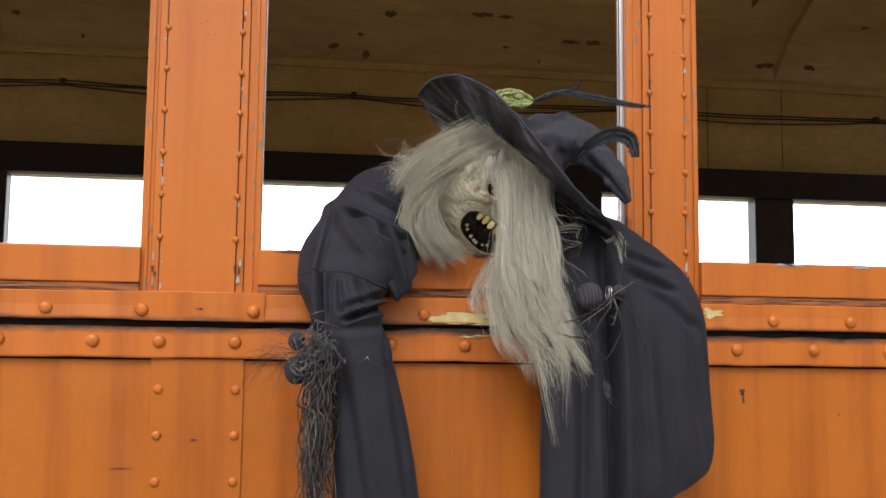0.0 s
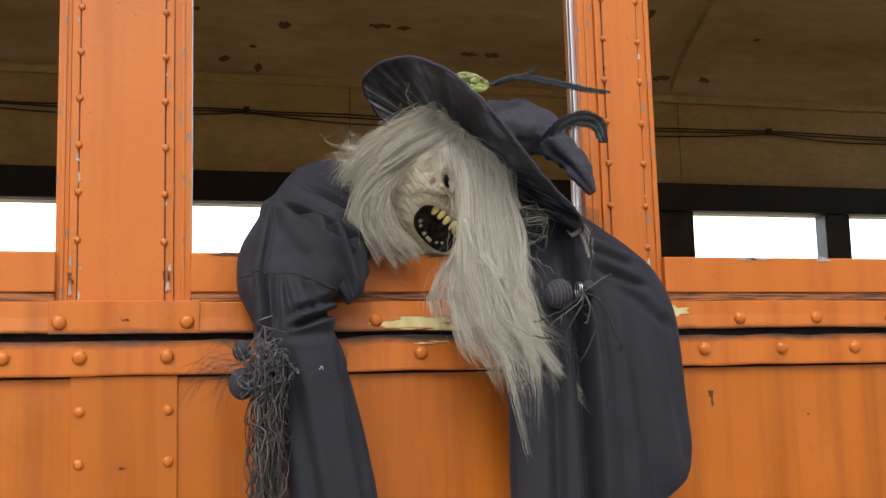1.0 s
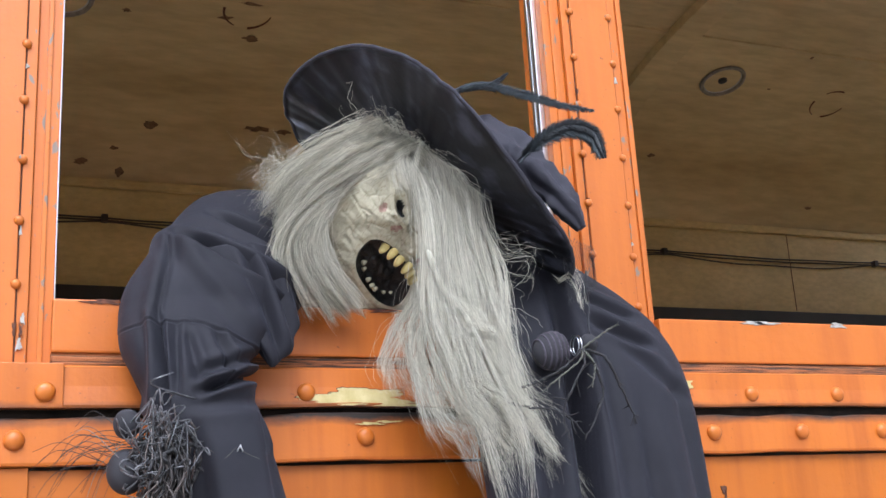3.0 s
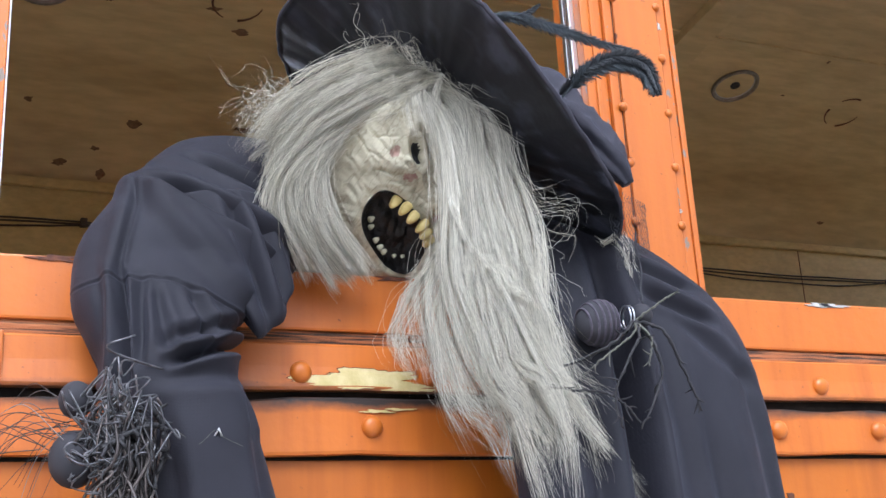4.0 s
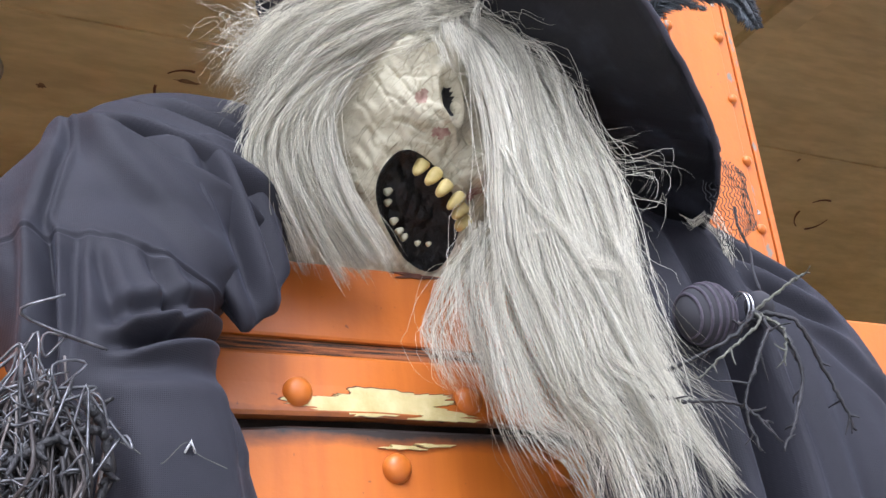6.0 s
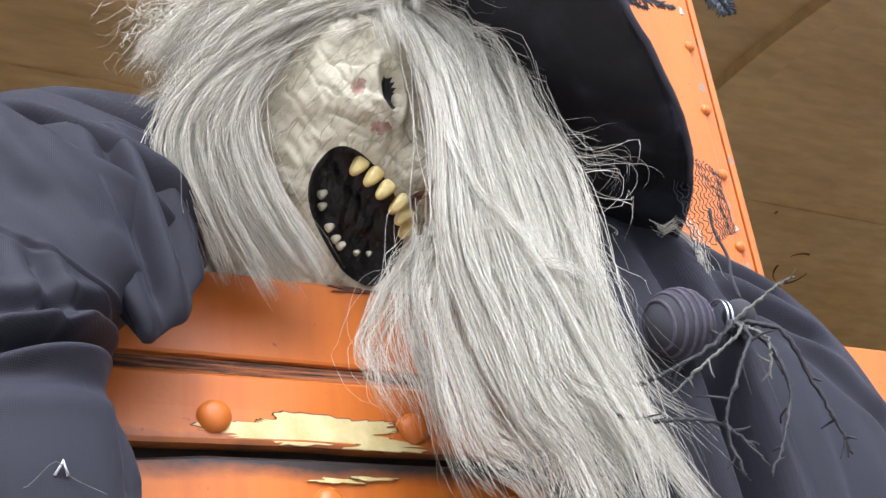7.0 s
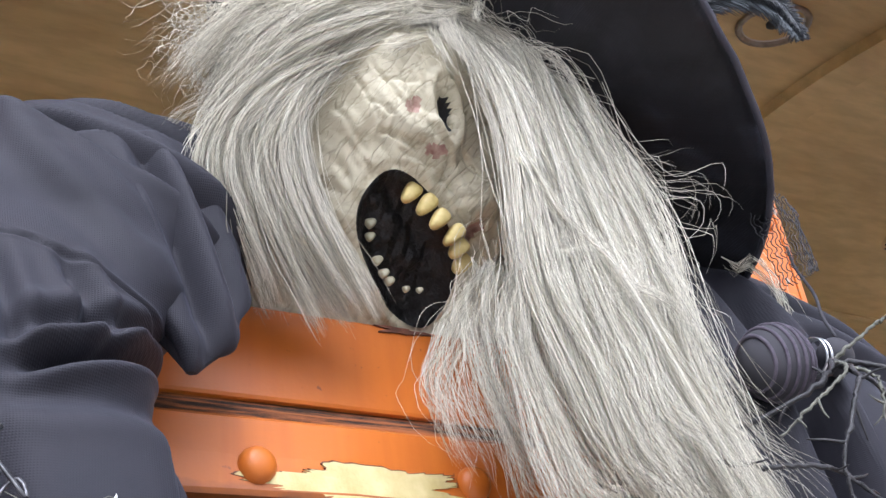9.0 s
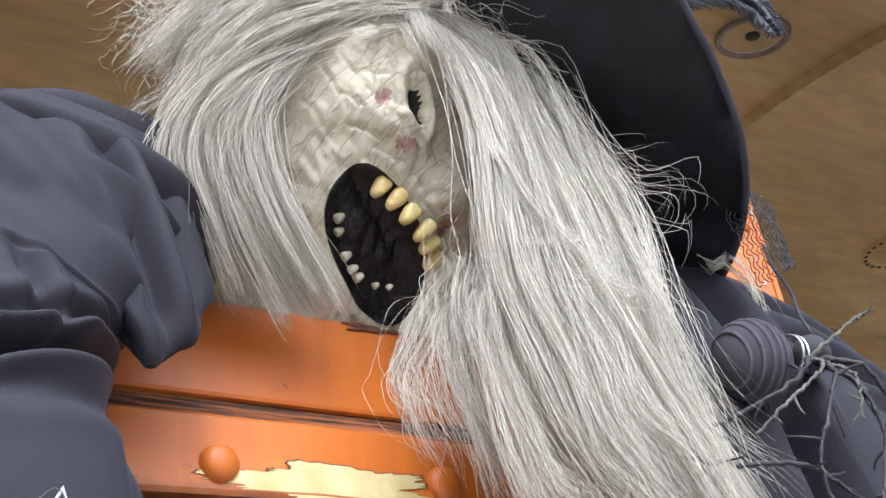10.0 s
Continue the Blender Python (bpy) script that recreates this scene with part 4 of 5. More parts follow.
# short curtain on the cheek
clump([(0.034, -0.084, 2.126), (-0.010, -0.080, 2.103), (-0.034, -0.070, 2.071), (-0.041, -0.060, 2.045), (-0.032, -0.052, 2.026), (-0.018, -0.044, 2.008)], 380, 0.006, 0.007, 0.003, length=(0.8, 1.02))
clump([(0.030, -0.084, 2.124), (-0.009, -0.078, 2.090), (-0.030, -0.068, 2.059), (-0.027, -0.056, 2.029), (-0.006, -0.036, 2.001), (0.009, -0.020, 1.980)], 720, 0.006, 0.008, 0.0025, length=(0.86, 1.02))
clump([(0.024, -0.083, 2.120), (-0.002, -0.078, 2.085), (-0.017, -0.066, 2.050), (-0.002, -0.050, 2.017), (0.022, -0.032, 1.995), (0.037, -0.022, 1.980)], 760, 0.005, 0.008, 0.0022, length=(0.9, 1.02))
clump([(0.017, -0.082, 2.116), (-0.001, -0.078, 2.080), (-0.005, -0.066, 2.047), (0.014, -0.050, 2.015), (0.040, -0.032, 1.992), (0.056, -0.022, 1.980)], 760, 0.0045, 0.007, 0.0018, length=(0.9, 1.02))
clump([(0.011, -0.080, 2.112), (0.001, -0.076, 2.078), (0.009, -0.064, 2.044), (0.030, -0.048, 2.015), (0.053, -0.032, 1.996), (0.069, -0.022, 1.981)], 420, 0.003, 0.0045, 0.0014, length=(0.92, 1.02))
hair_paths, hair_radii = hair_groups.setdefault("top_hair", ([], []))
# over the top of the head
clump([(0.150, -0.060, 2.232), (0.084, -0.080, 2.204), (0.010, -0.090, 2.160), (-0.030, -0.080, 2.126), (-0.050, -0.066, 2.094)], 620, 0.009, 0.010, 0.005)
clump([(0.140, -0.068, 2.205), (0.076, -0.094, 2.172), (0.027, -0.096, 2.143), (-0.006, -0.084, 2.119), (-0.029, -0.070, 2.090), (-0.047, -0.058, 2.065)], 760, 0.008, 0.008, 0.004)
clump([(0.112, -0.088, 2.186), (0.071, -0.099, 2.162), (0.039, -0.097, 2.139), (0.016, -0.086, 2.121), (-0.005, -0.074, 2.100), (-0.034, -0.060, 2.068)], 520, 0.005, 0.006, 0.003)
clump([(0.110, -0.055, 2.222), (0.050, -0.072, 2.192), (-0.002, -0.080, 2.152), (-0.034, -0.070, 2.120), (-0.053, -0.057, 2.088)], 620, 0.009, 0.012, 0.006)
clump([(0.130, -0.085, 2.195), (0.098, -0.104, 2.172), (0.072, -0.106, 2.150), (0.058, -0.102, 2.134)], 170, 0.010, 0.006, 0.004, length=(0.5, 1.0), frizz=0.001)
clump([(0.17, -0.03, 2.215), (0.10, -0.03, 2.200), (0.025, -0.03, 2.155), (-0.018, -0.025, 2.115), (-0.032, -0.02, 2.075)], 520, 0.009, 0.010, 0.005)
clump([(0.150, -0.065, 2.225), (0.125, -0.092, 2.185), (0.108, -0.110, 2.155), (0.104, -0.120, 2.125), (0.112, -0.125, 2.09)], 300, 0.007, 0.006, 0.004)
hair_paths, hair_radii = hair_groups.setdefault("long_curtain", ([], []))
# long curtain over the brow and down past the rails
clump([(0.106, -0.099, 2.172), (0.124, -0.120, 2.124), (0.127, -0.136, 2.045), (0.122, -0.142, 1.972), (0.127, -0.141, 1.932), (0.140, -0.139, 1.893), (0.158, -0.136, 1.851), (0.196, -0.132, 1.809), (0.205, -0.130, 1.751)], 221, 0.003, 0.0081, 0.0076)
clump([(0.121, -0.092, 2.187), (0.148, -0.112, 2.139), (0.148, -0.134, 2.054), (0.146, -0.144, 1.985), (0.155, -0.144, 1.944), (0.161, -0.144, 1.917), (0.146, -0.144, 1.883)], 174, 0.005, 0.0054, 0.0076)
clump([(0.141, -0.085, 2.207), (0.167, -0.108, 2.144), (0.168, -0.132, 2.053), (0.174, -0.142, 1.987), (0.185, -0.142, 1.934), (0.216, -0.140, 1.884), (0.239, -0.137, 1.833), (0.283, -0.133, 1.778), (0.325, -0.129, 1.721)], 242, 0.007, 0.0063, 0.0076)
clump([(0.164, -0.080, 2.220), (0.192, -0.098, 2.172), (0.190, -0.127, 2.089), (0.203, -0.138, 2.026), (0.208, -0.142, 1.967), (0.203, -0.140, 1.912), (0.213, -0.137, 1.863), (0.233, -0.134, 1.831), (0.245, -0.130, 1.749), (0.232, -0.127, 1.674)], 242, 0.006, 0.0063, 0.0076)
clump([(0.176, -0.084, 2.200), (0.203, -0.104, 2.150), (0.202, -0.130, 2.071), (0.216, -0.140, 2.025), (0.249, -0.146, 2.026), (0.250, -0.148, 2.003), (0.223, -0.146, 1.972)], 25, 0.006, 0.0063, 0.0114, frizz=0.001, lock=5)
clump([(0.150, -0.095, 2.170), (0.140, -0.134, 2.041), (0.148, -0.142, 1.978), (0.157, -0.142, 1.937), (0.167, -0.140, 1.897), (0.180, -0.137, 1.859), (0.209, -0.134, 1.839), (0.225, -0.131, 1.765), (0.233, -0.128, 1.691)], 227, 0.006, 0.0081, 0.0095)
clump([(0.130, -0.100, 2.150), (0.136, -0.128, 2.091), (0.134, -0.142, 2.002), (0.139, -0.141, 1.948), (0.145, -0.139, 1.901), (0.152, -0.136, 1.856), (0.173, -0.134, 1.832), (0.182, -0.131, 1.766)], 201, 0.005, 0.0090, 0.0114)
clump([(0.169, -0.090, 2.175), (0.169, -0.115, 2.130), (0.178, -0.134, 2.053), (0.189, -0.142, 1.983), (0.192, -0.141, 1.917), (0.213, -0.137, 1.863), (0.250, -0.134, 1.838), (0.272, -0.131, 1.763)], 201, 0.007, 0.0072, 0.0114)
clump([(0.160, -0.085, 2.190), (0.167, -0.110, 2.120), (0.169, -0.118, 2.040), (0.175, -0.122, 1.970), (0.198, -0.122, 1.900), (0.215, -0.120, 1.830), (0.235, -0.118, 1.750)], 326, 0.012, 0.0099, 0.0133)
clump([(0.115, -0.142, 2.030), (0.126, -0.150, 1.985), (0.154, -0.152, 1.950), (0.190, -0.150, 1.880), (0.232, -0.146, 1.810), (0.300, -0.142, 1.740)], 58, 0.003, 0.0036, 0.0057)
hair_paths, hair_radii = hair_groups.setdefault("ragged_hair", ([], []))
# ragged hair below the mouth
clump([(0.130, -0.050, 1.998), (0.110, -0.072, 1.962), (0.084, -0.078, 1.928), (0.077, -0.076, 1.900), (0.088, -0.076, 1.880), (0.101, -0.076, 1.862)], 120, 0.006, 0.010, 0.009, 0.00017, frizz=0.0012)
clump([(0.140, -0.055, 2.000), (0.122, -0.074, 1.965), (0.106, -0.078, 1.932), (0.106, -0.078, 1.899), (0.119, -0.078, 1.866), (0.124, -0.080, 1.835)], 160, 0.007, 0.011, 0.009, 0.00017, frizz=0.0011)
clump([(0.155, -0.070, 2.000), (0.138, -0.090, 1.960), (0.128, -0.094, 1.930), (0.133, -0.092, 1.896), (0.143, -0.090, 1.861), (0.155, -0.088, 1.831), (0.187, -0.088, 1.769)], 210, 0.007, 0.011, 0.009, 0.00017, frizz=0.001)
clump([(0.150, -0.090, 2.010), (0.125, -0.118, 1.960), (0.111, -0.124, 1.930), (0.110, -0.122, 1.902), (0.120, -0.122, 1.865), (0.132, -0.122, 1.833), (0.157, -0.124, 1.815), (0.178, -0.126, 1.770)], 190, 0.007, 0.011, 0.009, 0.00017, frizz=0.001)
clump([(0.136, -0.090, 1.985), (0.132, -0.125, 1.955), (0.155, -0.146, 1.948), (0.172, -0.148, 1.932), (0.160, -0.148, 1.908)], 130, 0.006, 0.008, 0.006, 0.00017, frizz=0.0012)
clump([(0.165, -0.100, 1.99), (0.150, -0.108, 1.93), (0.160, -0.108, 1.87), (0.195, -0.105, 1.80)], 170, 0.012, 0.013, 0.009, 0.00017, frizz=0.001)
hair_paths, hair_radii = hair_groups.setdefault("stray_hair", ([], []))
# stray hair to one side and tangles
for k in range(44):
    z = hr.uniform(1.80, 2.06)
    a = np.array((0.155 + (2.06 - z) * 0.22 + hr.uniform(-0.03, 0.035), -0.135 + 0.25 * max(0.0, 1.95 - z) * 0.4, z))
    s = hr.choice((-1, 1))
    q = [a + (0, 0.012, 0.04), a, a + (s * hr.uniform(0.008, 0.022), -0.004, -hr.uniform(0.015, 0.035)), a + (s * hr.uniform(0.0, 0.03), -0.004, -hr.uniform(0.045, 0.075))]
    clump(q, 16, 0.002, 0.004, 0.004, 0.00018, frizz=0.001)
clump([(0.325, -0.100, 2.027), (0.337, -0.111, 1.997), (0.338, -0.114, 1.968), (0.334, -0.116, 1.955)], 30, 0.004, 0.004, 0.003)
for k in range(16):
    a = (-0.020 + hr.uniform(-0.02, 0.02), -0.055 + hr.uniform(-0.02, 0.02), 2.115 + hr.uniform(-0.03, 0.035))
    d = hr.uniform(0.02, 0.060)
    an = hr.uniform(1.9, 3.6)
    clump([a, (a[0] + d * 0.5 * math.cos(an), a[1] + hr.uniform(-0.02, 0.02), a[2] + d * 0.5 * math.sin(an) + 0.012), (a[0] + d * math.cos(an), a[1] + hr.uniform(-0.02, 0.02), a[2] + d * math.sin(an) + hr.uniform(-0.02, 0.02))],
          14, 0.004, 0.009, 0.013, 0.00018, frizz=0.003)
for k in range(90):
    a = np.array((hr.uniform(0.12, 0.19), -0.095 + hr.uniform(-0.02, 0.02), hr.uniform(1.95, 2.19)))
    a[0] += (2.19 - a[2]) * 0.15
    b = a + hr.normal(0, 0.013, 3) + (0.012, -0.012, -0.03)
    c = b + hr.normal(0, 0.015, 3) + (0.006, 0, -0.04)
    clump([a, b, c], 3, 0.002, 0.008, 0.008, 0.00017, frizz=0.002)
for k in range(70):
    a = np.array((hr.uniform(-0.01, 0.19), -0.085 + hr.uniform(-0.02, 0.01), 0.0))
    a[2] = 2.205 - 0.9 * max(0.0, 0.07 - a[0]) - 0.25 * max(0.0, a[0] - 0.13)
    b = a + (hr.uniform(-0.02, 0.01), -0.012, hr.uniform(0.0, 0.012))
    clump([a + (0.02, 0, -0.012), a, b, b + hr.normal(0, 0.009, 3) + (-0.008, -0.004, -0.012)], 3, 0.002, 0.006, 0.008, 0.00017, frizz=0.0015)
wig = thing("wig", (0.102, -0.019, 2.094), "long tangled silver-grey wig falling over the pale mask", "wig")
for key, (hp, hrad) in hair_groups.items():
    v, f = tubes(hp, hrad, 3)
    tagged(raw_part(key, v, f, HAIR, wig), "", "", "", "stuff")
# cap below the strands
cv, cf = ellipsoid((0, 0, 0), ((1, 0, 0), (0, 0, 1), (0, -1, 0)), 80, 60)
cv /= (np.sum(np.abs(cv) ** 2.6, axis=1) ** (1 / 2.6))[:, None]
cap_v = HC + (0.012, 0.0, 0.010) + cv * HR * 1.02
cap_v = cap_v - np.maximum(0.0, (cap_v - HATC) @ n_ax + 0.009)[:, None] * n_ax
keep = [q for q in cf if all(cap_v[i][2] > 2.170 or cap_v[i][0] > 0.165 or (cap_v[i][1] > 0.09 and cap_v[i][2] > 2.0) for i in q)]
raw_part("cap", cap_v, keep, HAIR, wig)

# ---- witch hat ----
hat = thing("witch_hat", HATC, "floppy black witch hat with crumpled pointed crown, green rosette and feathers", "hat")


def brim_point(r, a, side):
    rr = 0.075 + (1 - 0.075) * r
    u, v = math.cos(a), math.sin(a)
    lift = r * r * (0.015 * math.cos(3 * a) + 0.005 * math.sin(3 * a)) + 0.003 * r * noise.noise((u * 3, v * 3, 1.0)) + 0.0030 * r * noise.noise((u * 11, v * 11, 0.8 * r)) + 0.0012 * noise.noise((u * 30, v * 30, r))
    p = HATC + d1 * u * (0.234 if u > 0 else 0.226) * rr + d2 * v * 0.224 * rr + n_ax * (lift + (0.0025 if side else -0.0025) * (1 if r < 0.99 else 0.2))
    return p


bv, bf, RR, AA = [], [], 22, 220
for side in (0, 1):
    for i in range(RR + 1):
        for j in range(AA):
            bv.append(brim_point(i / RR, 2 * math.pi * j / AA, side))
for side in (0, 1):
    o = side * (RR + 1) * AA
    for i in range(RR):
        for j in range(AA):
            a, b = o + i * AA + j, o + i * AA + (j + 1) % AA
            q = (a, b, b + AA, a + AA)
            bf.append(q if side else q[::-1])
o = (RR + 1) * AA
for j in range(AA):
    a, b = RR * AA + j, RR * AA + (j + 1) % AA
    bf.append((a, b, o + b, o + a))
raw_part("brim", bv, bf, HAT, hat, "wide drooping black satin brim")
rim = [brim_point(1.0, 2 * math.pi * j / 140, 0) * 0.5 + brim_point(1.0, 2 * math.pi * j / 140, 1) * 0.5 for j in range(141)]
v, f = tubes([rim], [0.0026], 6)
raw_part("rim_seam", v, f, HATTOP, hat)
sec = spline([(*(HATC + n_ax * 0.0), 0.104), (*(HATC + n_ax * 0.028), 0.092), (0.207, -0.019, 2.187, 0.072), (0.252, -0.034, 2.203, 0.054), (0.296, -0.050, 2.190, 0.038), (0.324, -0.078, 2.152, 0.025), (0.343, -0.096, 2.112, 0.017), (0.356, -0.102, 2.084, 0.008)], 90)
cc, cr = sec[:, :3], sec[:, 3]
tt = np.gradient(cc, axis=0); tt /= np.linalg.norm(tt, axis=1)[:, None]
cv2, cf2 = [], []
for i in range(90):
    u = np.cross(tt[i], (0.2, 1, 0.1)); u /= np.linalg.norm(u)
    w = np.cross(tt[i], u)
    for j in range(56):
        a = 2 * math.pi * j / 56
        d = u * math.cos(a) + w * math.sin(a)
        p = cc[i] + d * cr[i]
        p = p + d * (0.012 * noise.noise(Vector(p) * 20) - 0.008 * abs(noise.noise(Vector(p) * 34)) + 0.004 * noise.noise(Vector(p) * 90) + 0.004 * math.sin(5 * a + 6 * noise.noise(Vector(p) * 9))) * min(1.0, cr[i] / 0.03)
        cv2.append(p)
for i in range(89):
    for j in range(56):
        a, b = i * 56 + j, i * 56 + (j + 1) % 56
        cf2.append((a, b, b + 56, a + 56))
cf2.append(tuple(range(89 * 56, 90 * 56)))
raw_part("crown", cv2, cf2, HATTOP, hat, "crumpled pointed crown bent over to one side")

# rosette of green ribbon
RC = np.array((0.146, -0.087, 2.267))
ros = []
rr = random.Random(3)
for k in range(11):
    q, r0 = [], 0.012 + 0.0022 * k
    for i in range(20):
        a = 2 * math.pi * i / 19 * 0.8 + k * 1.3
        q.append(RC + (r0 * math.cos(a), -0.006 + rr.uniform(-0.004, 0.004), 0.42 * r0 * math.sin(a) - 0.10 * r0 * math.cos(a)) + n_ax * rr.uniform(-0.003, 0.004))
    ros.append(spline(q, 40))
for q in ros:
    v, f = tubes([q], [np.full(40, 0.0034)], 5)
    raw_part("ribbon_loop", v, f, GREEN, hat, "pale green ribbon loop")


def feather(name, pts, width, mat, seed, lean=0.6, ragged=0.25, n=230, base=0.10):
    """A feather: tapered quill and many fine barbs on both sides."""
    q = spline(pts, n)
    r = random.Random(seed)
    t = np.gradient(q, axis=0); t /= np.linalg.norm(t, axis=1)[:, None]
    paths, radii = [q], [np.linspace(0.0016, 0.0004, n)]
    for i in range(int(n * base), n):
        u = (i / n - base) / (1 - base)
        wd = width * (math.sin(math.pi * min(1, u * 0.85 + 0.12)) ** 0.6) * r.uniform(1 - ragged, 1)
        side = np.cross(t[i], (0.25, 1.0, 0.1)); side /= np.linalg.norm(side)
        for s in (-1, 1):
            e = q[i] + (side * s * (1 - lean * 0.5) + t[i] * lean) * wd + np.array((0, r.uniform(-0.003, 0.003), -0.10 * wd))
            mid = (q[i] + e) / 2 + t[i] * wd * 0.08
            paths.append(spline([q[i], mid, e], 5))
            radii.append(np.array((0.0006, 0.0007, 0.0006, 0.0004, 0.0001)))
    v, f = tubes(paths, radii, 3)
    return raw_part(name, v, f, mat, hat)


feather("feather", [(0.168, -0.096, 2.261), (0.233, -0.085, 2.286), (0.301, -0.079, 2.282), (0.361, -0.076, 2.273), (0.408, -0.075, 2.270)], 0.014, FEATHERGREY, 1, 0.9)
feather("feather", [(0.179, -0.082, 2.267), (0.243, -0.069, 2.290), (0.322, -0.065, 2.283), (0.390, -0.062, 2.275)], 0.012, FEATHERGREY, 2, 0.9)
feather("feather", [(0.173, -0.091, 2.261), (0.218, -0.083, 2.280), (0.254, -0.079, 2.293), (0.275, -0.079, 2.309)], 0.008, FEATHER, 3, 0.7)
feather("feather", [(0.252, -0.135, 2.160), (0.272, -0.170, 2.182), (0.304, -0.185, 2.195), (0.333, -0.194, 2.185), (0.343, -0.198, 2.150)], 0.016, FEATHER, 4, 0.6, 0.5, 520, 0.04)
feather("feather", [(0.254, -0.136, 2.156), (0.273, -0.168, 2.177), (0.303, -0.182, 2.189), (0.330, -0.190, 2.180), (0.340, -0.195, 2.152)], 0.026, FEATHERGREY, 5, 0.7, 0.5, 360, 0.12)

# netting that hangs from the hat
P = [np.array(p) for p in ((0.308, -0.130, 2.058), (0.352, -0.134, 2.048), (0.348, -0.140, 1.992), (0.304, -0.142, 1.966))]
NU, NV, net_paths = 14, 16, []


def net_point(u, v):
    p = (P[0] * (1 - u) + P[1] * u) * (1 - v) + (P[3] * (1 - u) + P[2] * u) * v
    return p + np.array((0, -0.008 * math.sin(math.pi * u) + 0.004 * noise.noise((u * 4, v * 4, 0)), 0.004 * noise.noise((u * 5, v * 5, 4))))


for i in range(NU + 1):
    net_paths.append([net_point(min(1, max(0, (i + 0.35 * (1 if j % 4 < 2 else -1)) / NU)), j / (2 * NV)) for j in range(2 * NV + 1)])
for j in range(0, 2 * NV + 1, 2):
    for i in range(NU):
        if (i + j // 2) % 2 == 0:
            net_paths.append([net_point((i + 0.35) / NU, j / (2 * NV)), net_point((i + 0.65) / NU, j / (2 * NV))])
v, f = tubes([np.array(p) for p in net_paths], [0.00045] * len(net_paths), 3)
raw_part("netting", v, f, NET, hat, "black open netting")


# ---- yarn spiders and twigs ----
def wiggly(a, b, seed, n=22, amp=0.006, sag=0.0):
    r = np.random.RandomState(seed)
    a, b = np.array(a, float), np.array(b, float)
    k = max(4, n // 4)
    p = a + (b - a) * np.linspace(0, 1, k)[:, None]
    p[1:-1] += r.normal(0, amp, (k - 2, 3))
    p[1:-1, 2] -= sag * np.sin(np.linspace(0, math.pi, k))[1:-1]
    return spline(p, n)


def twig(name, parent, pts, seed, r0=0.0022, r1=0.0009, mat=None, buds=5):
    """A knobbly twig: a tapered stem with short side shoots."""
    r = np.random.RandomState(seed)
    q = spline(pts, 40)
    q += r.normal(0, 0.0005, q.shape)
    paths, radii = [q], [np.linspace(r0, r1, 40) * r.uniform(0.8, 1.35, 40)]
    for _ in range(buds):
        i = r.randint(6, 39)
        e = q[i] + r.normal(0, 0.008, 3) + (0, -0.002, -0.004)
        paths.append(spline([q[i], (q[i] + e) / 2 + r.normal(0, 0.001, 3), e], 6))
        radii.append(np.linspace(r1 * 1.3, r1 * 0.5, 6))
    v, f = tubes(paths, radii, 6)
    return raw_part(name, v, f, mat or TWIG, parent)


WIRE = simple("dark_glinting_wire", (0.03, 0.03, 0.032), (0.20, 0.20, 0.21), 140, 0.35, 0.6)
sp = thing("yarn_spider", (0.305, -0.15, 1.905), "black yarn spider with pale stripes and twig legs on the robe", "ornament")
SB = np.array((0.270, -0.148, 1.908))
v, f = ellipsoid(SB, ((0.0235, 0, 0.004), (0, 0.021, 0), (-0.003, 0, 0.0235)), 28, 18)
raw_part("body", v, f, YARN, sp)
bands = []
for k in range(6):
    u = -0.72 + 0.27 * k
    rr2 = math.sqrt(1 - u * u) * 0.0232
    bands.append(np.array([SB + (0.0235 * u - 0.003 * math.sin(a), rr2 * 0.92 * math.cos(a), rr2 * math.sin(a) + 0.004 * u) for a in np.linspace(0, 2 * math.pi, 40)]))
STRIPE = simple("pale_yarn_stripe", (0.045, 0.038, 0.052), (0.085, 0.072, 0.092), 200, 0.9)
v, f = tubes(bands, [0.0014] * 6, 5)
raw_part("stripes", v, f, STRIPE, sp, "pale mauve yarn stripes")
v, f = ellipsoid((0.322, -0.150, 1.918), ((0.0115, 0, 0), (0, 0.0115, 0), (0, 0, 0.0125)), 20, 14)
raw_part("head", v, f, YARN, sp)
tie = [np.array([(0.302 + 0.004 * k, -0.150 + 0.011 * math.cos(a), 1.915 + 0.012 * math.sin(a)) for a in np.linspace(0, 6.28, 24)]) for k in range(2)]
v, f = tubes(tie, [0.0009] * 2, 5)
raw_part("tie_wire", v, f, ALUMINIUM, sp, "thin bright wire")
K = (0.308, -0.157, 1.910)
for i, pts in enumerate((
        [K, (0.280, -0.171, 1.888), (0.244, -0.153, 1.868), (0.214, -0.134, 1.862), (0.192, -0.125, 1.860), (0.182, -0.123, 1.849)],
        [(0.192, -0.125, 1.860), (0.186, -0.123, 1.844), (0.189, -0.121, 1.835)],
        [K, (0.295, -0.181, 1.886), (0.275, -0.182, 1.856), (0.264, -0.177, 1.827), (0.269, -0.177, 1.796)],
        [K, (0.312, -0.181, 1.881), (0.317, -0.183, 1.851), (0.304, -0.182, 1.822), (0.289, -0.179, 1.796)],
        [K, (0.326, -0.180, 1.895), (0.342, -0.178, 1.866), (0.356, -0.177, 1.836), (0.365, -0.175, 1.815)],
        [(0.211, -0.133, 1.847), (0.234, -0.150, 1.838), (0.263, -0.173, 1.830), (0.289, -0.179, 1.802)])):
    twig("leg", sp, pts, 20 + i, 0.0019, 0.0009, TWIG)
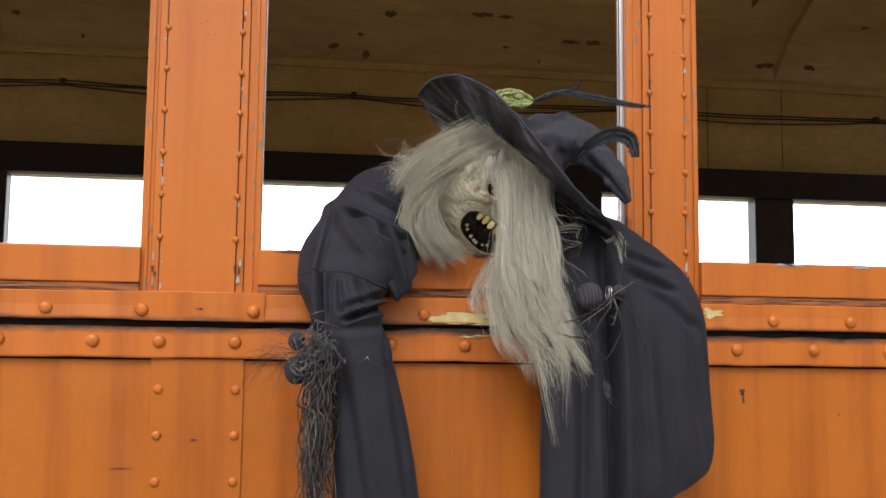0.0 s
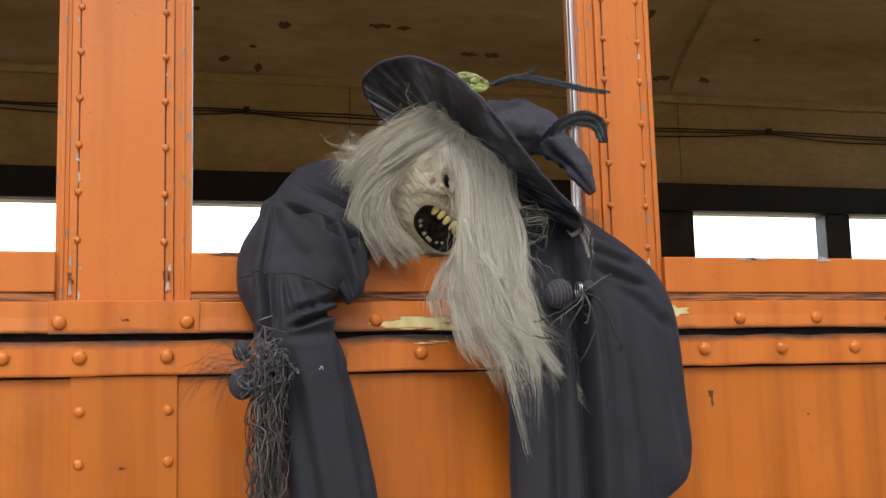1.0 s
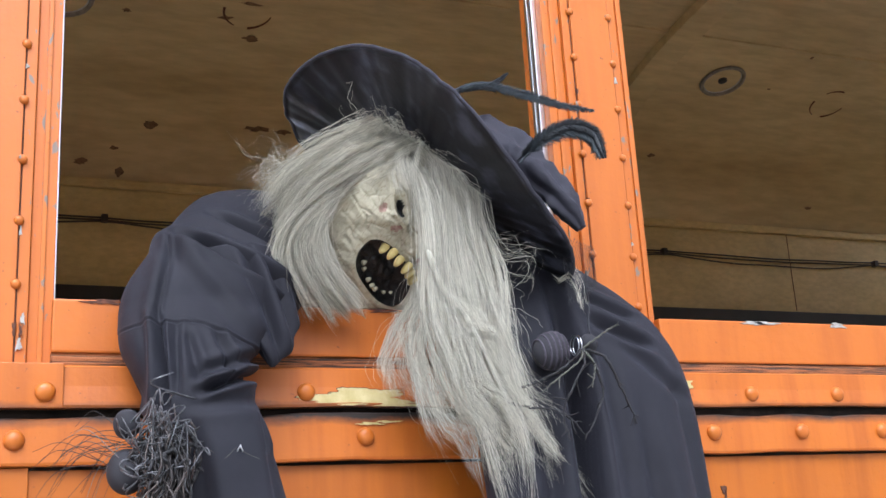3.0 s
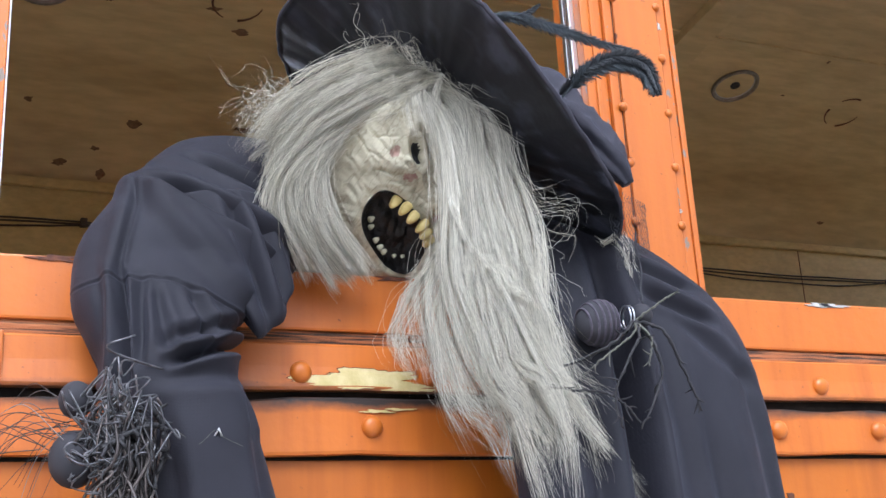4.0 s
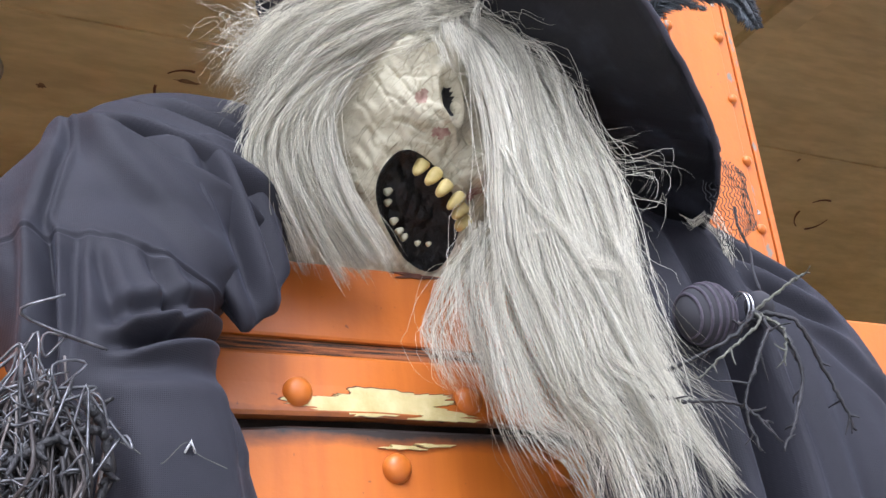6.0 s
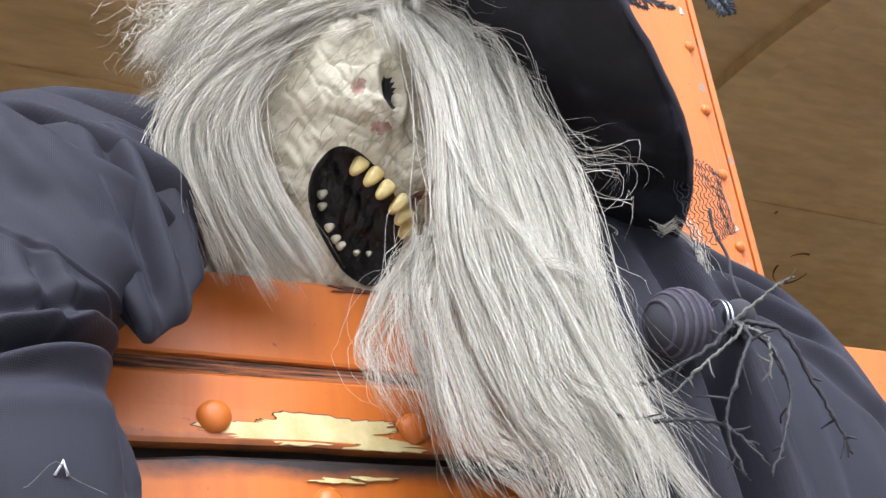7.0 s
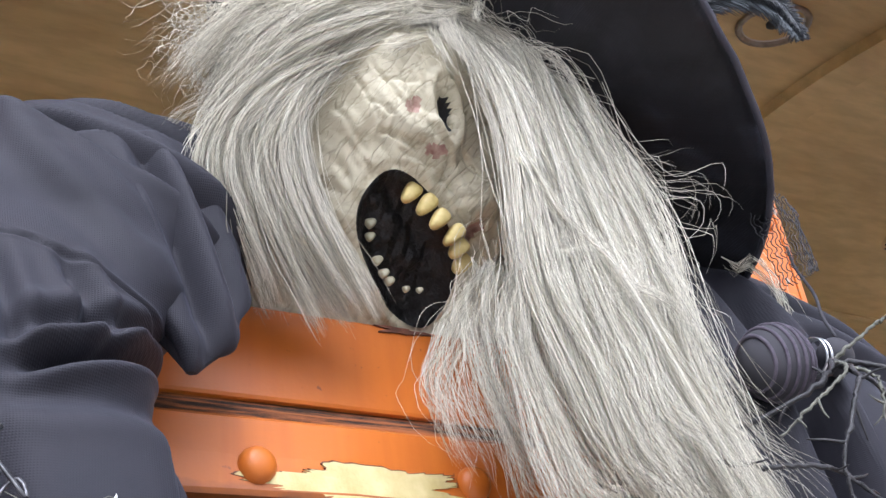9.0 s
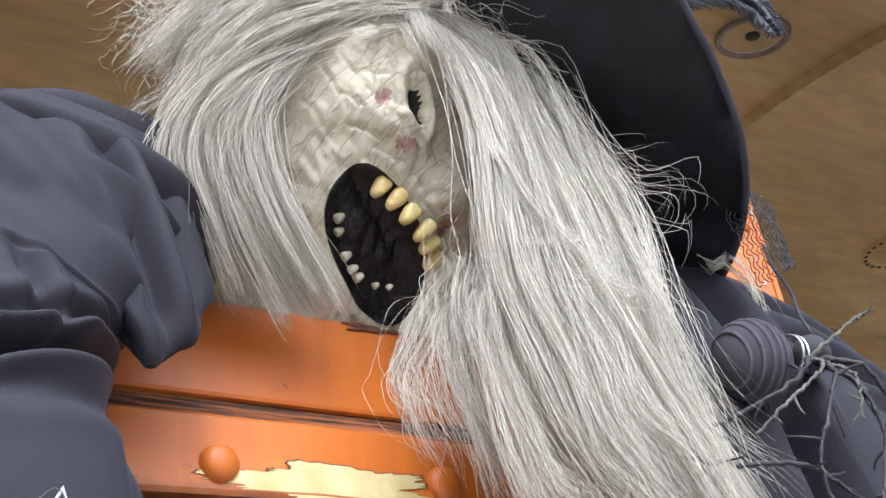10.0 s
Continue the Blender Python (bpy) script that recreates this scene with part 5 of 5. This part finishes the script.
for i, pts in enumerate(([K, (0.293, -0.177, 1.892), (0.265, -0.175, 1.872), (0.241, -0.161, 1.852)], [K, (0.308, -0.183, 1.886), (0.302, -0.184, 1.858)], [K, (0.334, -0.177, 1.929), (0.348, -0.177, 1.936)])):
    twig("stem", sp, pts, 40 + i, 0.0013, 0.0007, LICHEN, 2)
hang = [np.array(wiggly((0.322, -0.155, 1.929), (0.343, -0.125, 2.019), 4, 20, 0.002))]
v, f = tubes(hang, [0.0012], 5)
raw_part("cord", v, f, YARN, sp)

s2 = thing("yarn_spider", (-0.226, -0.132, 1.761), "black yarn spider tangled in a hanging bunch of dry roots", "ornament")
v, f = ellipsoid((-0.233, -0.131, 1.824), ((0.0145, 0, 0), (0, 0.014, 0), (0, 0, 0.016)), 20, 14)
raw_part("head", v, f, YARN, s2)
v, f = ellipsoid((-0.232, -0.127, 1.775), ((0.021, 0, 0), (0, 0.02, 0), (0, 0, 0.024)), 24, 16)
raw_part("body", v, f, YARN, s2)
rs = np.random.RandomState(8)
paths, radii, pale, pr = [], [], [], []
for k in range(150):
    a = (-0.196 + rs.normal(0, 0.010), -0.145 + rs.normal(0, 0.007), 1.800 + rs.normal(0, 0.014))
    b = (-0.196 + rs.normal(0, 0.016), -0.132 + rs.normal(0, 0.014), rs.uniform(1.44, 1.70))
    paths.append(wiggly(a, b, 100 + k, 36, 0.008))
    radii.append(np.linspace(0.0012, 0.0008, 36) * rs.uniform(0.6, 1.4))
for k in range(60):
    c = np.array((-0.204, -0.150, 1.794)) + rs.normal(0, 1, 3) * (0.013, 0.005, 0.020)
    q = [c + rs.normal(0, 1, 3) * (0.011, 0.005, 0.015) for _ in range(6)]
    pale.append(spline(q, 26))
    pr.append(np.full(26, 0.0007) * rs.uniform(0.7, 1.5))
for k in range(26):
    an = rs.uniform(2.4, 4.3)
    L0 = rs.uniform(0.04, 0.095)
    a = np.array((-0.226, -0.135, 1.800)) + rs.normal(0, 0.014, 3)
    paths.append(spline([a, a + (L0 * 0.6 * math.cos(an), 0.01, L0 * 0.5 * math.sin(an) + 0.012), a + (L0 * math.cos(an), 0.02, L0 * math.sin(an) - 0.012)], 20))
    radii.append(np.linspace(0.0005, 0.0002, 20))
v, f = tubes(paths, radii, 4)
tagged(raw_part("root_fringe", v, f, ROOT, s2, "dry brown hanging roots"), "", "", "", "stuff")
v, f = tubes(pale, pr, 4)
tagged(raw_part("wire_tangle", v, f, WIRE, s2, "grey looping wire roots"), "", "", "", "stuff")
twig("leg", s2, [(-0.222, -0.152, 1.775), (-0.198, -0.158, 1.790), (-0.175, -0.158, 1.799), (-0.161, -0.153, 1.795)], 61, 0.0028, 0.002)
twig("leg", s2, [(-0.178, -0.153, 1.819), (-0.166, -0.153, 1.800), (-0.163, -0.153, 1.775), (-0.169, -0.152, 1.760)], 62, 0.0024, 0.002)

# a tuft of lint and stray threads on the sleeve
lint = thing("lint", (-0.115, -0.138, 1.795), "small white fleck of lint on the dark sleeve", "lint")
v, f = tubes([np.array(((-0.118, -0.139, 1.793), (-0.115, -0.142, 1.799), (-0.112, -0.139, 1.793)))], [np.array((0.0008, 0.0013, 0.0008))], 5)
raw_part("fleck", v, f, LINT, lint)
v, f = tubes([wiggly((-0.161, -0.142, 1.800), (-0.094, -0.141, 1.784), 77, 24, 0.004)], [0.00025], 3)
raw_part("thread", v, f, LICHEN, lint)
